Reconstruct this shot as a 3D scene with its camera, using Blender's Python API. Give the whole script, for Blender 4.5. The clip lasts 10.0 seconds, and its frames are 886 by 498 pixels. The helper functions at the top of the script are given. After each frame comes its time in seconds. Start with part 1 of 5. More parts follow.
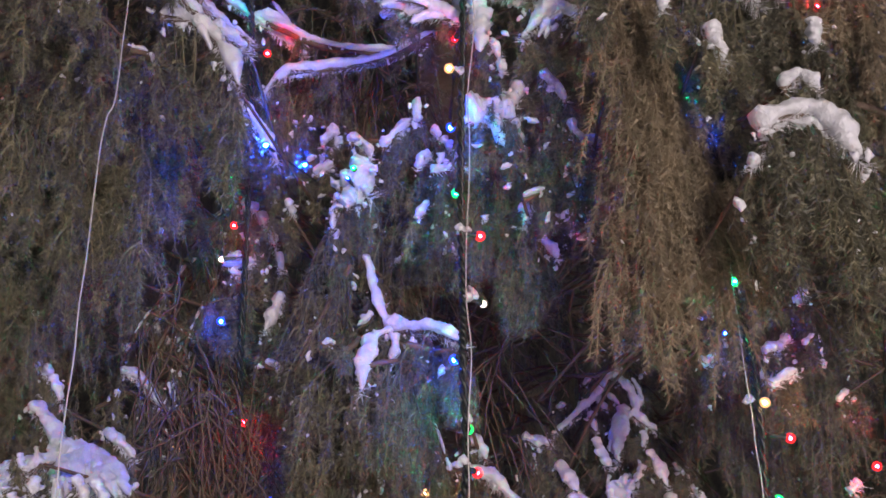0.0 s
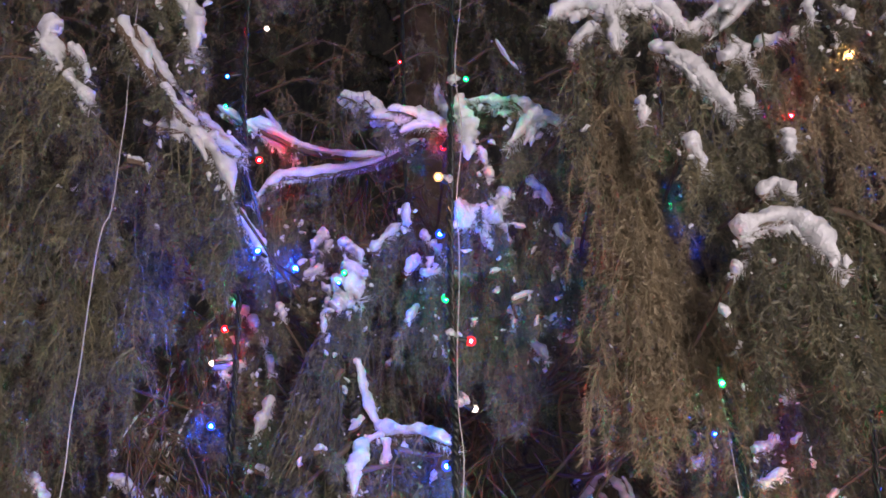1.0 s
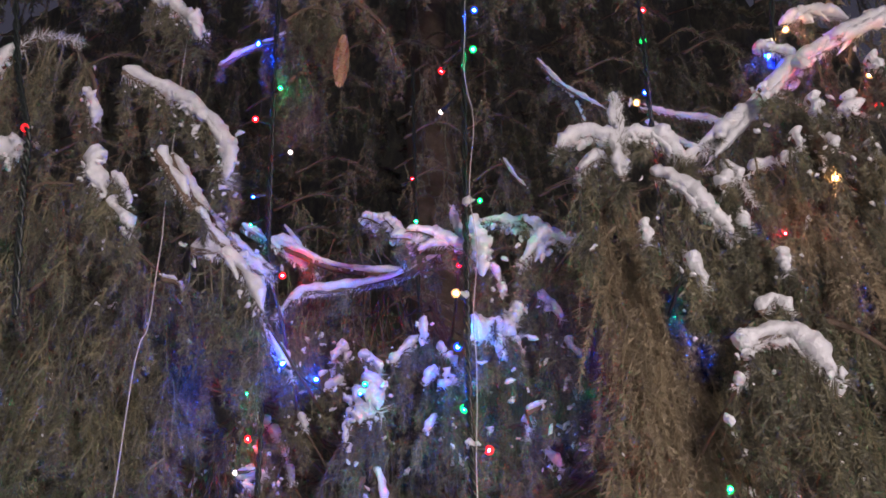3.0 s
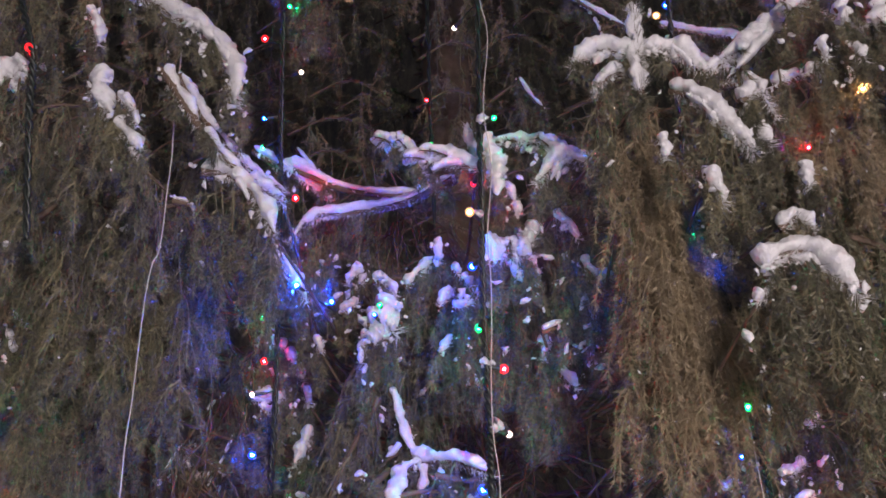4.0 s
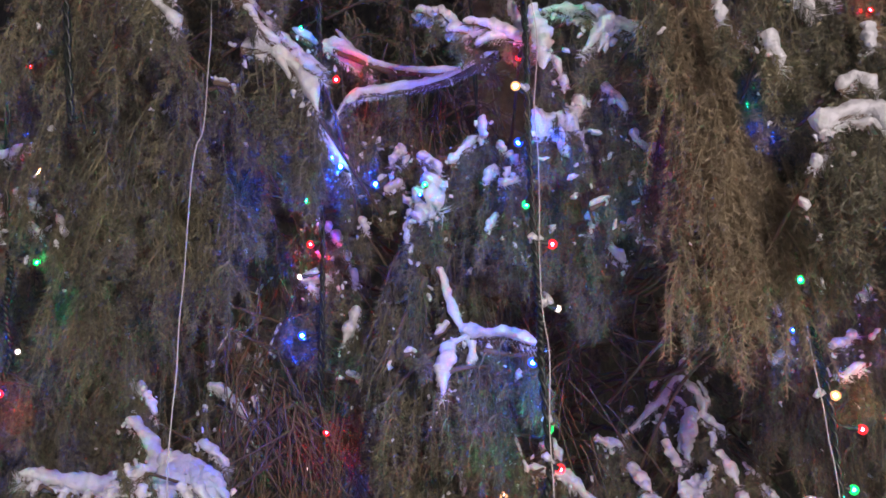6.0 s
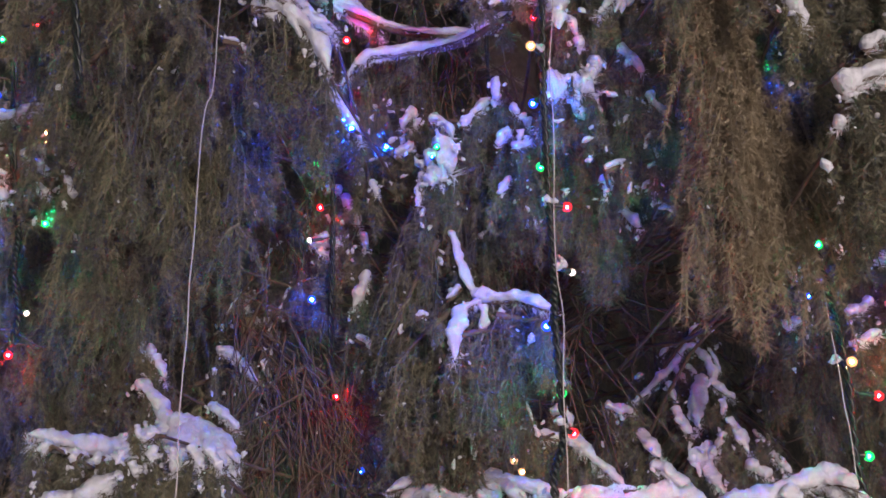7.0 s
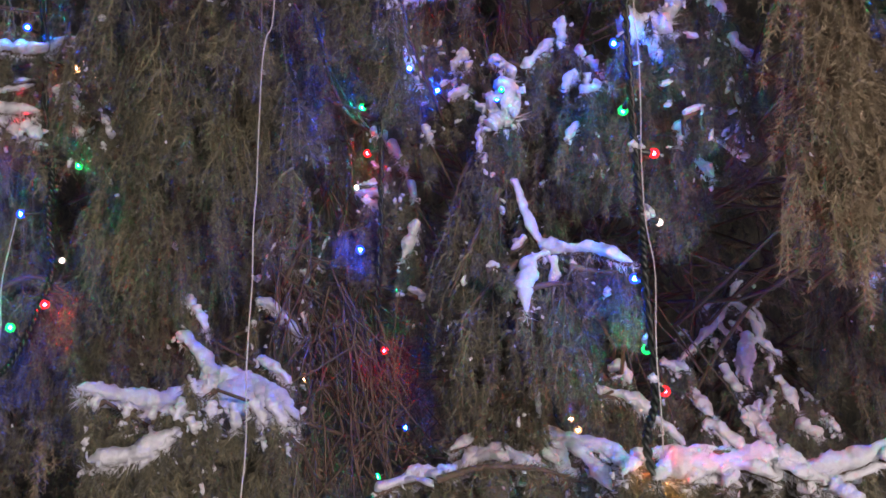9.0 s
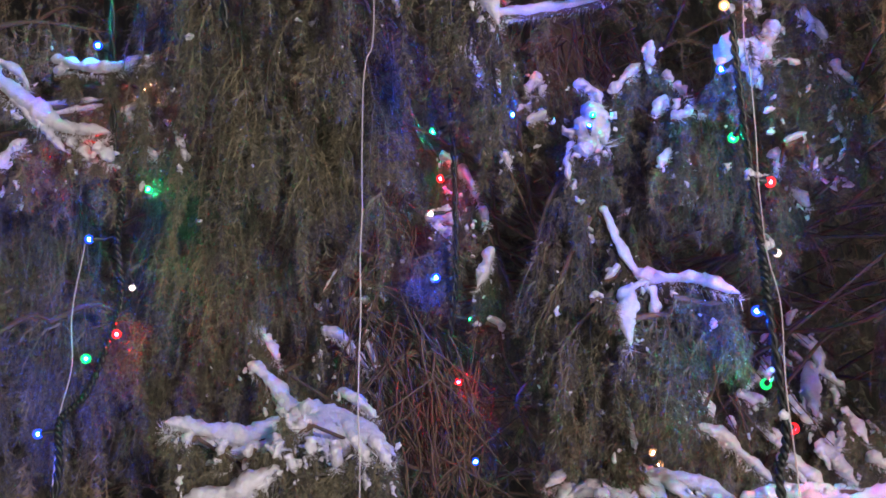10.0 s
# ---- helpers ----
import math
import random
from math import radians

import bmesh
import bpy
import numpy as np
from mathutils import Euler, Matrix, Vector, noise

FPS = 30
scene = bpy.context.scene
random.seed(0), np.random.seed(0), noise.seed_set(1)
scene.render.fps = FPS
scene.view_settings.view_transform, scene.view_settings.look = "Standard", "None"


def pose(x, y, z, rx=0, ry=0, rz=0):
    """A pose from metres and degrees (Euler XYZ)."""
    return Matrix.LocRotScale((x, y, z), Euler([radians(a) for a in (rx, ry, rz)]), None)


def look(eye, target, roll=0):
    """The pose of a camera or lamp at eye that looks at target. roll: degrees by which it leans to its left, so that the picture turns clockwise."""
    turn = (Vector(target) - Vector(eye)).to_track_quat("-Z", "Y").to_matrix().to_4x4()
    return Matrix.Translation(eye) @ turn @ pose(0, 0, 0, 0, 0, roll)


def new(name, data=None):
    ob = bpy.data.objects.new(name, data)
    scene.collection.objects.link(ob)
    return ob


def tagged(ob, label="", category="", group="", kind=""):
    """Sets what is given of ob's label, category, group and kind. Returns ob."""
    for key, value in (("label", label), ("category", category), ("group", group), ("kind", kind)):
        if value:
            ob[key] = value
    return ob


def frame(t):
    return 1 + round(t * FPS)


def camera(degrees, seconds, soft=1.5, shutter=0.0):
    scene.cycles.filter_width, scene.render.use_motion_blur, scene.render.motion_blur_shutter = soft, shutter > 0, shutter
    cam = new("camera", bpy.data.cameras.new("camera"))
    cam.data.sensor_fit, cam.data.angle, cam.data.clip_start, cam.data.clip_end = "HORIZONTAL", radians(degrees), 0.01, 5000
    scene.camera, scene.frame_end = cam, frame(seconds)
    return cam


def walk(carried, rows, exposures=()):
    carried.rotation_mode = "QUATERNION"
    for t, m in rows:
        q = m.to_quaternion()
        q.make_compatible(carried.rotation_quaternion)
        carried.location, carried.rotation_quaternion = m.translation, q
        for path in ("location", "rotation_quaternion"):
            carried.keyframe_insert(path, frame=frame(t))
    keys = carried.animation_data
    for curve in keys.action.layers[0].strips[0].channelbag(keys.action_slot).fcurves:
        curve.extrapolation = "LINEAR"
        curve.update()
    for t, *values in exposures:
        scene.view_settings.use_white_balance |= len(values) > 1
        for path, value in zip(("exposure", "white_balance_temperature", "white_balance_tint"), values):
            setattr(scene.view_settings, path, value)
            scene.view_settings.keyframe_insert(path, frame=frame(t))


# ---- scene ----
cam = camera(50, 10.0, soft=1.7)
PATH = [
    (0, (-0.012, 0.0735, 1.63), (0.0053, 1.4828, 2.1422), -1),
    (0.5, (-0.0097, 0.0532, 1.642), (0.0128, 1.4363, 2.221), -1.4),
    (1, (-0.0225, 0.0405, 1.6435), (0.0225, 1.395, 2.2855), -2),
    (1.5, (-0.027, 0.0173, 1.648), (0.0345, 1.3455, 2.3425), -2.35),
    (2, (-0.0435, -0.0158, 1.6375), (0.0142, 1.287, 2.3792), -2.4),
    (2.2, (-0.0525, -0.0277, 1.636), (0.0067, 1.2645, 2.3942), -2.4),
    (3.3, (-0.0495, -0.057, 1.6142), (-0.015, 1.2203, 2.3988), -2.35),
    (3.5, (-0.0435, -0.0442, 1.618), (-0.0165, 1.2435, 2.3868), -2.2),
    (4, (-0.0405, -0.0218, 1.615), (-0.03, 1.311, 2.3035), -2.2),
    (4.5, (-0.0382, -0.015, 1.6173), (-0.0518, 1.3327, 2.2743), -2.1),
    (5, (-0.0428, -0.0067, 1.612), (-0.0705, 1.356, 2.2382), -2.3),
    (5.5, (-0.0562, -0.0023, 1.6038), (-0.0975, 1.3785, 2.1887), -2.2),
    (6, (-0.0562, 0.0053, 1.594), (-0.1125, 1.404, 2.134), -2),
    (7.5, (-0.084, 0.0307, 1.5895), (-0.147, 1.449, 2.0725), -1.3),
    (8, (-0.1013, 0.0173, 1.5873), (-0.1583, 1.4423, 2.053), -1),
    (8.5, (-0.141, 0.0457, 1.5835), (-0.207, 1.4775, 2.026), -0.8),
    (9, (-0.2288, 0.1057, 1.6075), (-0.2595, 1.5427, 2.0372), -1.3),
    (9.5, (-0.3488, 0.141, 1.6187), (-0.3435, 1.5765, 2.0545), -1.4),
    (10, (-0.4297, 0.1507, 1.6368), (-0.4163, 1.5773, 2.1002), -1.5),
]
walk(cam, [(t, look(eye, target, roll)) for t, eye, target, roll in PATH], [(0, -0.04), (2.2, 0), (4.5, 0), (6.2, -0.05), (7.5, -0.16), (8.5, -0.14), (10, 0)])
# place of the added front light, unseen behind the viewer
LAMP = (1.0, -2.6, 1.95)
# ---------------------------------------------------------------- light
world = bpy.data.worlds.new("night")
scene.world = world
world.use_nodes = True
wn = world.node_tree.nodes
wn["Background"].inputs["Color"].default_value = (0.43, 0.41, 0.62, 1)
wn["Background"].inputs["Strength"].default_value = 0.10


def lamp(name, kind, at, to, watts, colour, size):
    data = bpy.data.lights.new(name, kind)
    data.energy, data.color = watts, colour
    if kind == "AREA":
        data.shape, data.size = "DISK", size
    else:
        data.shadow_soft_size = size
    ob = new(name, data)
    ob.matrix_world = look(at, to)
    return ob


# main light from the front, added; its true source is unknown
lamp("added_front_light", "POINT", LAMP, (0, 2, 2.2), 985, (1.0, 0.85, 0.82), 0.2)

# ---------------------------------------------------------------- materials
def material(name, base, rough=0.6, metal=0.0):
    m = bpy.data.materials.new(name)
    m.use_nodes = True
    b = m.node_tree.nodes["Principled BSDF"]
    b.inputs["Base Color"].default_value = (*base, 1)
    b.inputs["Roughness"].default_value = rough
    b.inputs["Metallic"].default_value = metal
    return m, m.node_tree, b


def link(tree, a, out, b, into):
    tree.links.new(a.outputs[out], b.inputs[into])


def varied(name, stops, scale, rough, bump=0.0, bump_scale=200.0, island=0.0, streak=1.0):
    """A surface whose colour wanders through the stops by coarse and fine noise, by thing and by piece."""
    m, tree, b = material(name, stops[0], rough)
    n = tree.nodes
    pos = n.new("ShaderNodeNewGeometry")
    coarse, fine = n.new("ShaderNodeTexNoise"), n.new("ShaderNodeTexNoise")
    coarse.inputs["Scale"].default_value, fine.inputs["Scale"].default_value = scale, scale * 9
    drawn = n.new("ShaderNodeVectorMath")
    drawn.operation = "MULTIPLY"
    drawn.inputs[1].default_value = (1, 1, streak)
    link(tree, pos, "Position", drawn, 0)
    for tex in (coarse, fine):
        tex.inputs["Detail"].default_value = 3
        link(tree, drawn, "Vector", tex, "Vector")
    mix = n.new("ShaderNodeMath")
    mix.operation = "MULTIPLY_ADD"
    mix.inputs[1].default_value = 0.45
    link(tree, fine, "Fac", mix, 0)
    half = n.new("ShaderNodeMath")
    half.operation = "MULTIPLY"
    half.inputs[1].default_value = 0.6
    link(tree, coarse, "Fac", half, 0)
    link(tree, half, "Value", mix, 2)
    last = mix
    if island:
        more = n.new("ShaderNodeMath")
        more.operation = "MULTIPLY_ADD"
        more.inputs[1].default_value = island
        link(tree, pos, "Random Per Island", more, 0)
        link(tree, mix, "Value", more, 2)
        last = more
    ramp = n.new("ShaderNodeValToRGB")
    while len(ramp.color_ramp.elements) < len(stops):
        ramp.color_ramp.elements.new(0.5)
    for i, (e, c) in enumerate(zip(ramp.color_ramp.elements, stops)):
        e.position, e.color = 0.3 + 0.5 * i / max(1, len(stops) - 1), (*c, 1)
    link(tree, last, "Value", ramp, "Fac")
    link(tree, ramp, "Color", b, "Base Color")
    if bump:
        tex, bm = n.new("ShaderNodeTexNoise"), n.new("ShaderNodeBump")
        tex.inputs["Scale"].default_value, tex.inputs["Detail"].default_value = bump_scale, 4
        bm.inputs["Strength"].default_value, bm.inputs["Distance"].default_value = bump, 0.004
        link(tree, pos, "Position", tex, "Vector")
        link(tree, tex, "Fac", bm, "Height")
        link(tree, bm, "Normal", b, "Normal")
    return m


# upright dark streaks: tone of the growth, and painted shade of gaps between tassels
NEEDLE = varied("spruce_needle", [(0.022, 0.025, 0.021), (0.050, 0.050, 0.039), (0.100, 0.096, 0.067), (0.200, 0.180, 0.108)], 13.0, 0.5, island=0.22, streak=0.35)
DRY = varied("old_needle", [(0.070, 0.058, 0.042), (0.165, 0.134, 0.090), (0.27, 0.215, 0.135)], 13.0, 0.6, island=0.22, streak=0.35)
BARK = varied("spruce_bark", [(0.055, 0.038, 0.026), (0.100, 0.072, 0.050), (0.16, 0.12, 0.09)], 30.0, 0.85, bump=0.8, bump_scale=120.0)
TWIG = varied("twig_bark", [(0.055, 0.038, 0.028), (0.13, 0.088, 0.062)], 40.0, 0.8)
SNOW = varied("snow", [(0.58, 0.59, 0.62), (0.73, 0.73, 0.76), (0.84, 0.84, 0.86)], 16.0, 0.6, bump=1.0, bump_scale=330.0)


def let_through(m, share):
    """Part of the light passes from one side of the crust to the other."""
    tree = m.node_tree
    n = tree.nodes
    through_it, mix = n.new("ShaderNodeBsdfTranslucent"), n.new("ShaderNodeMixShader")
    through_it.inputs["Color"].default_value = (0.82, 0.84, 0.88, 1)
    mix.inputs["Fac"].default_value = share
    link(tree, n["Principled BSDF"], "BSDF", mix, 1)
    link(tree, through_it, "BSDF", mix, 2)
    link(tree, mix, "Shader", n["Material Output"], "Surface")


let_through(SNOW, 0.22)
GROUND = varied("trodden_snow", [(0.55, 0.56, 0.60), (0.72, 0.73, 0.76)], 2.0, 0.7, bump=0.6, bump_scale=30.0)
CONE = varied("cone_scale", [(0.40, 0.24, 0.13), (0.55, 0.36, 0.22)], 60.0, 0.55)
CORD = material("dark_green_cord", (0.012, 0.016, 0.014), 0.45)[0]
SOCKET = material("black_socket", (0.02, 0.024, 0.022), 0.4)[0]
WIRE = varied("white_wire_cover", [(0.36, 0.34, 0.33), (0.46, 0.43, 0.41)], 20.0, 0.45)
POST = material("painted_post", (0.10, 0.10, 0.11), 0.4)[0]


def core_glow(name, colour, strength):
    m, tree, b = material(name, (0.3, 0.3, 0.3), 0.2)
    b.inputs["Emission Color"].default_value = (*colour, 1)
    b.inputs["Emission Strength"].default_value = strength
    return m


def halo_shell(name, colour, strength):
    """Clear shell the core shines through; its own emission paints the coloured halo."""
    m, tree, b = material(name, (0.3, 0.3, 0.3), 0.2)
    n = tree.nodes
    clear, lit, mix = n.new("ShaderNodeBsdfTransparent"), n.new("ShaderNodeEmission"), n.new("ShaderNodeMixShader")
    lit.inputs["Color"].default_value, lit.inputs["Strength"].default_value = (*colour, 1), strength
    mix.inputs["Fac"].default_value = 0.3
    link(tree, clear, "BSDF", mix, 1)
    link(tree, lit, "Emission", mix, 2)
    link(tree, mix, "Shader", n["Material Output"], "Surface")
    return m


def led(name, shell, core, strength):
    return halo_shell(name + "_shell", shell, 4.0), core_glow(name + "_core", core, strength)


GLOW = {
    "red": led("red", (1.0, 0.02, 0.03), (1.0, 0.0012, 0.003), 6200),
    "green": led("green", (0.01, 1.0, 0.16), (0.0008, 1.0, 0.26), 6000),
    "blue": led("blue", (0.02, 0.08, 1.0), (0.0015, 0.04, 1.0), 24000),
    "amber": led("amber", (1.0, 0.5, 0.2), (1.0, 0.45, 0.17), 2400),
    "white": led("white", (1.0, 0.8, 0.7), (1.0, 0.76, 0.62), 300),
}


# ---------------------------------------------------------------- mesh helpers
def mesh_of(name, verts, faces, mat, smooth=False):
    """verts (n, 3); faces: arrays of equal-sided polygons (m, k)."""
    me = bpy.data.meshes.new(name)
    faces = [f for f in ([faces] if isinstance(faces, np.ndarray) else faces) if len(f)]
    me.vertices.add(len(verts))
    me.vertices.foreach_set("co", np.asarray(verts, np.float32).ravel())
    idx = np.concatenate([np.asarray(f, np.int32).ravel() for f in faces])
    size = np.concatenate([np.full(len(f), np.asarray(f).shape[1], np.int32) for f in faces])
    me.loops.add(len(idx))
    me.loops.foreach_set("vertex_index", idx)
    me.polygons.add(len(size))
    me.polygons.foreach_set("loop_start", np.concatenate(([0], np.cumsum(size)[:-1])).astype(np.int32))
    me.polygons.foreach_set("loop_total", size)
    me.polygons.foreach_set("use_smooth", np.full(len(size), smooth))
    me.materials.append(mat)
    me.update(calc_edges=True)
    return me


def under(ob, parent):
    ob.parent = parent
    if parent is not None:
        ob.matrix_parent_inverse = parent.matrix_basis.inverted() if parent.parent is None else Matrix()
    return ob


def part(name, me, parent, label=""):
    return tagged(under(new(name, me), parent), label)


def glide(points, count):
    """A smooth curve of count places through the control points."""
    p = np.array(points, float)
    if len(p) == 2:
        return p[0] + (p[1] - p[0]) * np.linspace(0, 1, count)[:, None]
    p = np.vstack((2 * p[0] - p[1], p, 2 * p[-1] - p[-2]))
    u = np.linspace(0, len(p) - 3 - 1e-6, count)
    i, f = u.astype(int), (u % 1)[:, None]
    a, b, c, d = p[i], p[i + 1], p[i + 2], p[i + 3]
    return 0.5 * (2 * b + (c - a) * f + (2 * a - 5 * b + 4 * c - d) * f ** 2 + (3 * b - a - 3 * c + d) * f ** 3)


def unit(v):
    return v / np.maximum(np.linalg.norm(v, axis=-1, keepdims=True), 1e-9)


def tubes(lines, radii, sides=4):
    """Closed-side tubes along lines (s, k, 3) with radii (s, k)."""
    s, k, _ = lines.shape
    tan = unit(np.gradient(lines, axis=1))
    ref = np.where(np.abs(tan[..., 2:3]) > 0.8, np.array((1.0, 0, 0)), np.array((0, 0, 1.0)))
    e1 = unit(np.cross(tan, ref))
    e2 = np.cross(e1, tan)
    a = np.linspace(0, 2 * np.pi, sides, endpoint=False)
    v = lines[:, :, None] + radii[:, :, None, None] * (e1[:, :, None] * np.cos(a)[:, None] + e2[:, :, None] * np.sin(a)[:, None])
    n = np.arange(s * k * sides).reshape(s, k, sides)
    m = np.roll(n, -1, axis=2)
    f = np.stack((n[:, :-1], m[:, :-1], m[:, 1:], n[:, 1:]), -1).reshape(-1, 4)
    return v.reshape(-1, 3), f


def needles(rng, lines, spacing, length, lean=0.75, wide=0.0018):
    """Thin three-sided leaves all along the lines, each leaning forward from its twig."""
    s, k, _ = lines.shape
    run = np.linalg.norm(np.diff(lines, axis=1), axis=2).sum(1)
    count = np.maximum((run / spacing).astype(int), 3)
    who = np.repeat(np.arange(s), count)
    u = rng.random(len(who)) ** 0.9 * (k - 1.001)
    i, f = u.astype(int), (u % 1)[:, None]
    a, b = lines[who, i], lines[who, i + 1]
    at, tan = a + (b - a) * f, unit(b - a)
    r = rng.normal(size=at.shape)
    perp = unit(r - (r * tan).sum(1, keepdims=True) * tan)
    ang = lean * rng.uniform(0.6, 1.25, len(who))[:, None]
    way = tan * np.cos(ang) + perp * np.sin(ang)
    side = unit(np.cross(way, rng.normal(size=at.shape))) * wide * 0.5
    long = (length * rng.uniform(0.7, 1.15, len(who)))[:, None]
    v = np.stack((at - side, at + side, at + way * long), 1).reshape(-1, 3)
    return v, np.arange(len(v)).reshape(-1, 3)


def lumps(rng, lines, radii, sides=10, squash=0.85, rough=0.3, grain=1.0):
    """Soft uneven snow rolls along lines (s, k, 3), with radii (s, k), flattened below."""
    s, k, _ = lines.shape
    tan = unit(np.gradient(lines, axis=1))
    e1 = unit(np.cross(tan, np.array((0.02, 0.05, 1.0))))
    e2 = np.cross(e1, tan)
    a = np.linspace(0, 2 * np.pi, sides, endpoint=False)
    up = np.where(np.sin(a) > 0, np.sin(a), np.sin(a) * 0.6) * squash
    v = lines[:, :, None] + radii[:, :, None, None] * (e1[:, :, None] * np.cos(a)[:, None] + e2[:, :, None] * up[:, None])
    c = lines[:, :, None]
    wob = np.array([0.7 * noise.noise(Vector(p) * 24) + 0.65 * noise.noise(Vector(p) * 58) + 0.3 * noise.noise(Vector(p) * 150) for p in (v.reshape(-1, 3) * grain)]).reshape(v.shape[:3])
    v = c + (v - c) * (1 + rough * 1.6 * wob[..., None])
    n = np.arange(s * k * sides).reshape(s, k, sides)
    m = np.roll(n, -1, axis=2)
    f = np.stack((n[:, :-1], m[:, :-1], m[:, 1:], n[:, 1:]), -1).reshape(-1, 4)
    return v.reshape(-1, 3), f


def roll_radii(rng, count, size):
    u = np.linspace(0, 1, count)
    end = np.clip(np.minimum(u * 14, (1 - u) * 5), 0.02, 1) ** 0.6
    return size * end * (0.85 + 0.22 * np.sin(u * rng.uniform(8, 16) + rng.uniform(0, 6)) * rng.uniform(0.3, 1))


def scraps(rng, at, big):
    """Small uneven clots of snow at the places."""
    n = len(at)
    way = unit(rng.normal(size=(n, 3)) * (0.5, 0.3, 1.0))
    w = np.linspace(-1, 1, 5)
    seg = at[:, None] + way[:, None] * (big[:, None] * rng.uniform(0.8, 2.0, n)[:, None] * w)[..., None]
    seg += rng.normal(0, 1, seg.shape) * big[:, None, None] * 0.22
    rad = big[:, None] * np.sqrt(np.clip(1.02 - w ** 2, 0.02, 1)) * rng.uniform(0.7, 1.1, (n, 5))
    return lumps(rng, seg, rad, 7, 0.85, 0.7, 2.0)


def joined(pieces):
    verts, faces, base = [], [], 0
    for v, f in pieces:
        if len(v):
            verts.append(v), faces.append(f + base)
            base += len(v)
    return np.concatenate(verts), faces


# ---------------------------------------------------------------- the spruce
spruce = tagged(new("spruce_tree"), "tall old spruce with drooping branches under fresh clotted snow", "tree")
spruce.location = (0.05, 3.3, 0)
made = [0]
stems = []


def branch(ridge, hang=0.25, n=24, width=0.05, snow=0.0, bits=0, cover=1.0, dense=1.0, dry=False, limb=0.007, tips=0.0, side=2, sway=0.10, long=0.018, host=None, wide=0.0015, fringe=False):
    """One limb along the ridge. Twigs hang from it over its width, hang metres long at most; snow: half the width of the snow roll on
    its back, cover: how much of the ridge it covers; bits: small clots of snow on the twigs; tips: side shoots that spread level."""
    made[0] += 1
    rng = np.random.default_rng(1000 + made[0])
    host = host or spruce
    line = glide(ridge, 28)
    line[:, 2] -= 0.6 * snow
    fringe = fringe or snow >= 0.0155
    pieces = [tubes(line[None], np.linspace(limb, limb * 0.35, 28)[None], 6)]
    if host is spruce:
        # the bare limb from the trunk
        near = line[int(np.argmin(np.linalg.norm(line[:, :2] - (0.05, 3.3), axis=1)))]
        own = not any(np.linalg.norm(near - old) < 0.13 for old in stems) and not (near[0] > 0.1 and near[2] < 1.98) and near[2] < 2.6 and near[1] < 2.3 and near[0] > -0.9
        root = np.array((0.05, 3.3, near[2] + rng.uniform(-0.15, 0.15)))
        stem = glide([root, near * 0.35 + root * 0.65 + rng.normal(0, 0.09, 3), near * 0.7 + root * 0.3 + rng.normal(0, 0.07, 3) - (0, 0, 0.05), near], 16)
        if own:
            stems.append(near)
            pieces.append(tubes(stem[None], np.linspace(0.0065, min(limb, 0.005) * 0.6, 16)[None], 5))
    tan = unit(np.gradient(line, axis=0))
    across = unit(np.cross(tan, (0, 0, 1.0)) + 1e-6)
    lines = []
    # hanging tassels: a stem with side twigs that leave it and droop beside it
    if n:
        k, t = 9, max(2, round(n / 6))
        u = ((np.arange(t) + rng.uniform(0.05, 0.95, t)) / t * 27).astype(int)
        flat = across[u] * rng.choice((-1, 1), t)[:, None] + tan[u] * rng.uniform(0, 0.6, t)[:, None]
        flat[:, 2] *= 0.3
        flat[:, 1] *= np.where(flat[:, 1] < 0, 0.3, 1.0)
        low = rng.uniform(0, 0.45, t) * (hang > 0.15)
        drop = hang * rng.uniform(0.5, 1.0, t) * (1 - low)
        w = np.linspace(0, 1, k)
        p = line[u][:, None] + (flat * (width * rng.uniform(0.1, 1.2, t))[:, None])[:, None] * np.sqrt(np.clip(w * 1.6, 0, 1))[None, :, None]
        p[..., 2] -= hang * low[:, None] * np.minimum(w * 4, 1) + drop[:, None] * w ** 1.25
        p += np.cumsum(rng.normal(0, 0.004, p.shape), 1) * np.array((1, 1, 0.3)) * (w > 0)[None, :, None]
        p[..., 0] += (sway * drop * rng.normal(0, 0.6, t))[:, None] * w
        pieces.append(tubes(p, np.linspace(0.0016, 0.0007, k)[None].repeat(t, 0), 4))
        m = t * (4 + 3 * side)
        who, s = np.arange(m) % t, rng.uniform(0.04, 0.86, m) * (k - 1)
        j, f = s.astype(int), (s % 1)[:, None]
        root = p[who, j] * (1 - f) + p[who, j + 1] * f
        a = rng.uniform(0, 2 * np.pi, m)
        away = np.stack((np.cos(a), 0.6 * np.sin(a), 0 * a), 1)
        ln = np.clip(drop[who] * rng.uniform(0.25, 0.62, m) * (1.1 - 0.6 * s / (k - 1)), 0.025, 0.17)
        ww = np.linspace(0, 1, 6)
        q = root[:, None] + away[:, None] * ((ln * rng.uniform(0.15, 0.5, m))[:, None] * ww ** 0.7)[..., None]
        q[..., 2] -= ln[:, None] * (0.5 * ww + 0.45 * ww ** 2)
        q += np.cumsum(rng.normal(0, 0.0022, q.shape), 1) * (ww > 0)[None, :, None]
        lines += [q, p]
    # level side shoots with needles, as at the tip of a limb
    m = int(tips)
    if m:
        u = np.linspace(6, 27, m).astype(int)
        sgn = np.where(np.arange(m) % 2, 1.0, -1.0)[:, None]
        ln = rng.uniform(0.05, 0.10, m) * (1.15 - u / 40)
        ww = np.linspace(0, 1, 6)
        way = unit(across[u] * sgn + tan[u] * 0.9)
        shoots = line[u][:, None] + way[:, None] * (ln[:, None] * ww)[..., None]
        shoots[..., 2] -= ln[:, None] * 0.35 * ww ** 2
        lines.append(shoots)
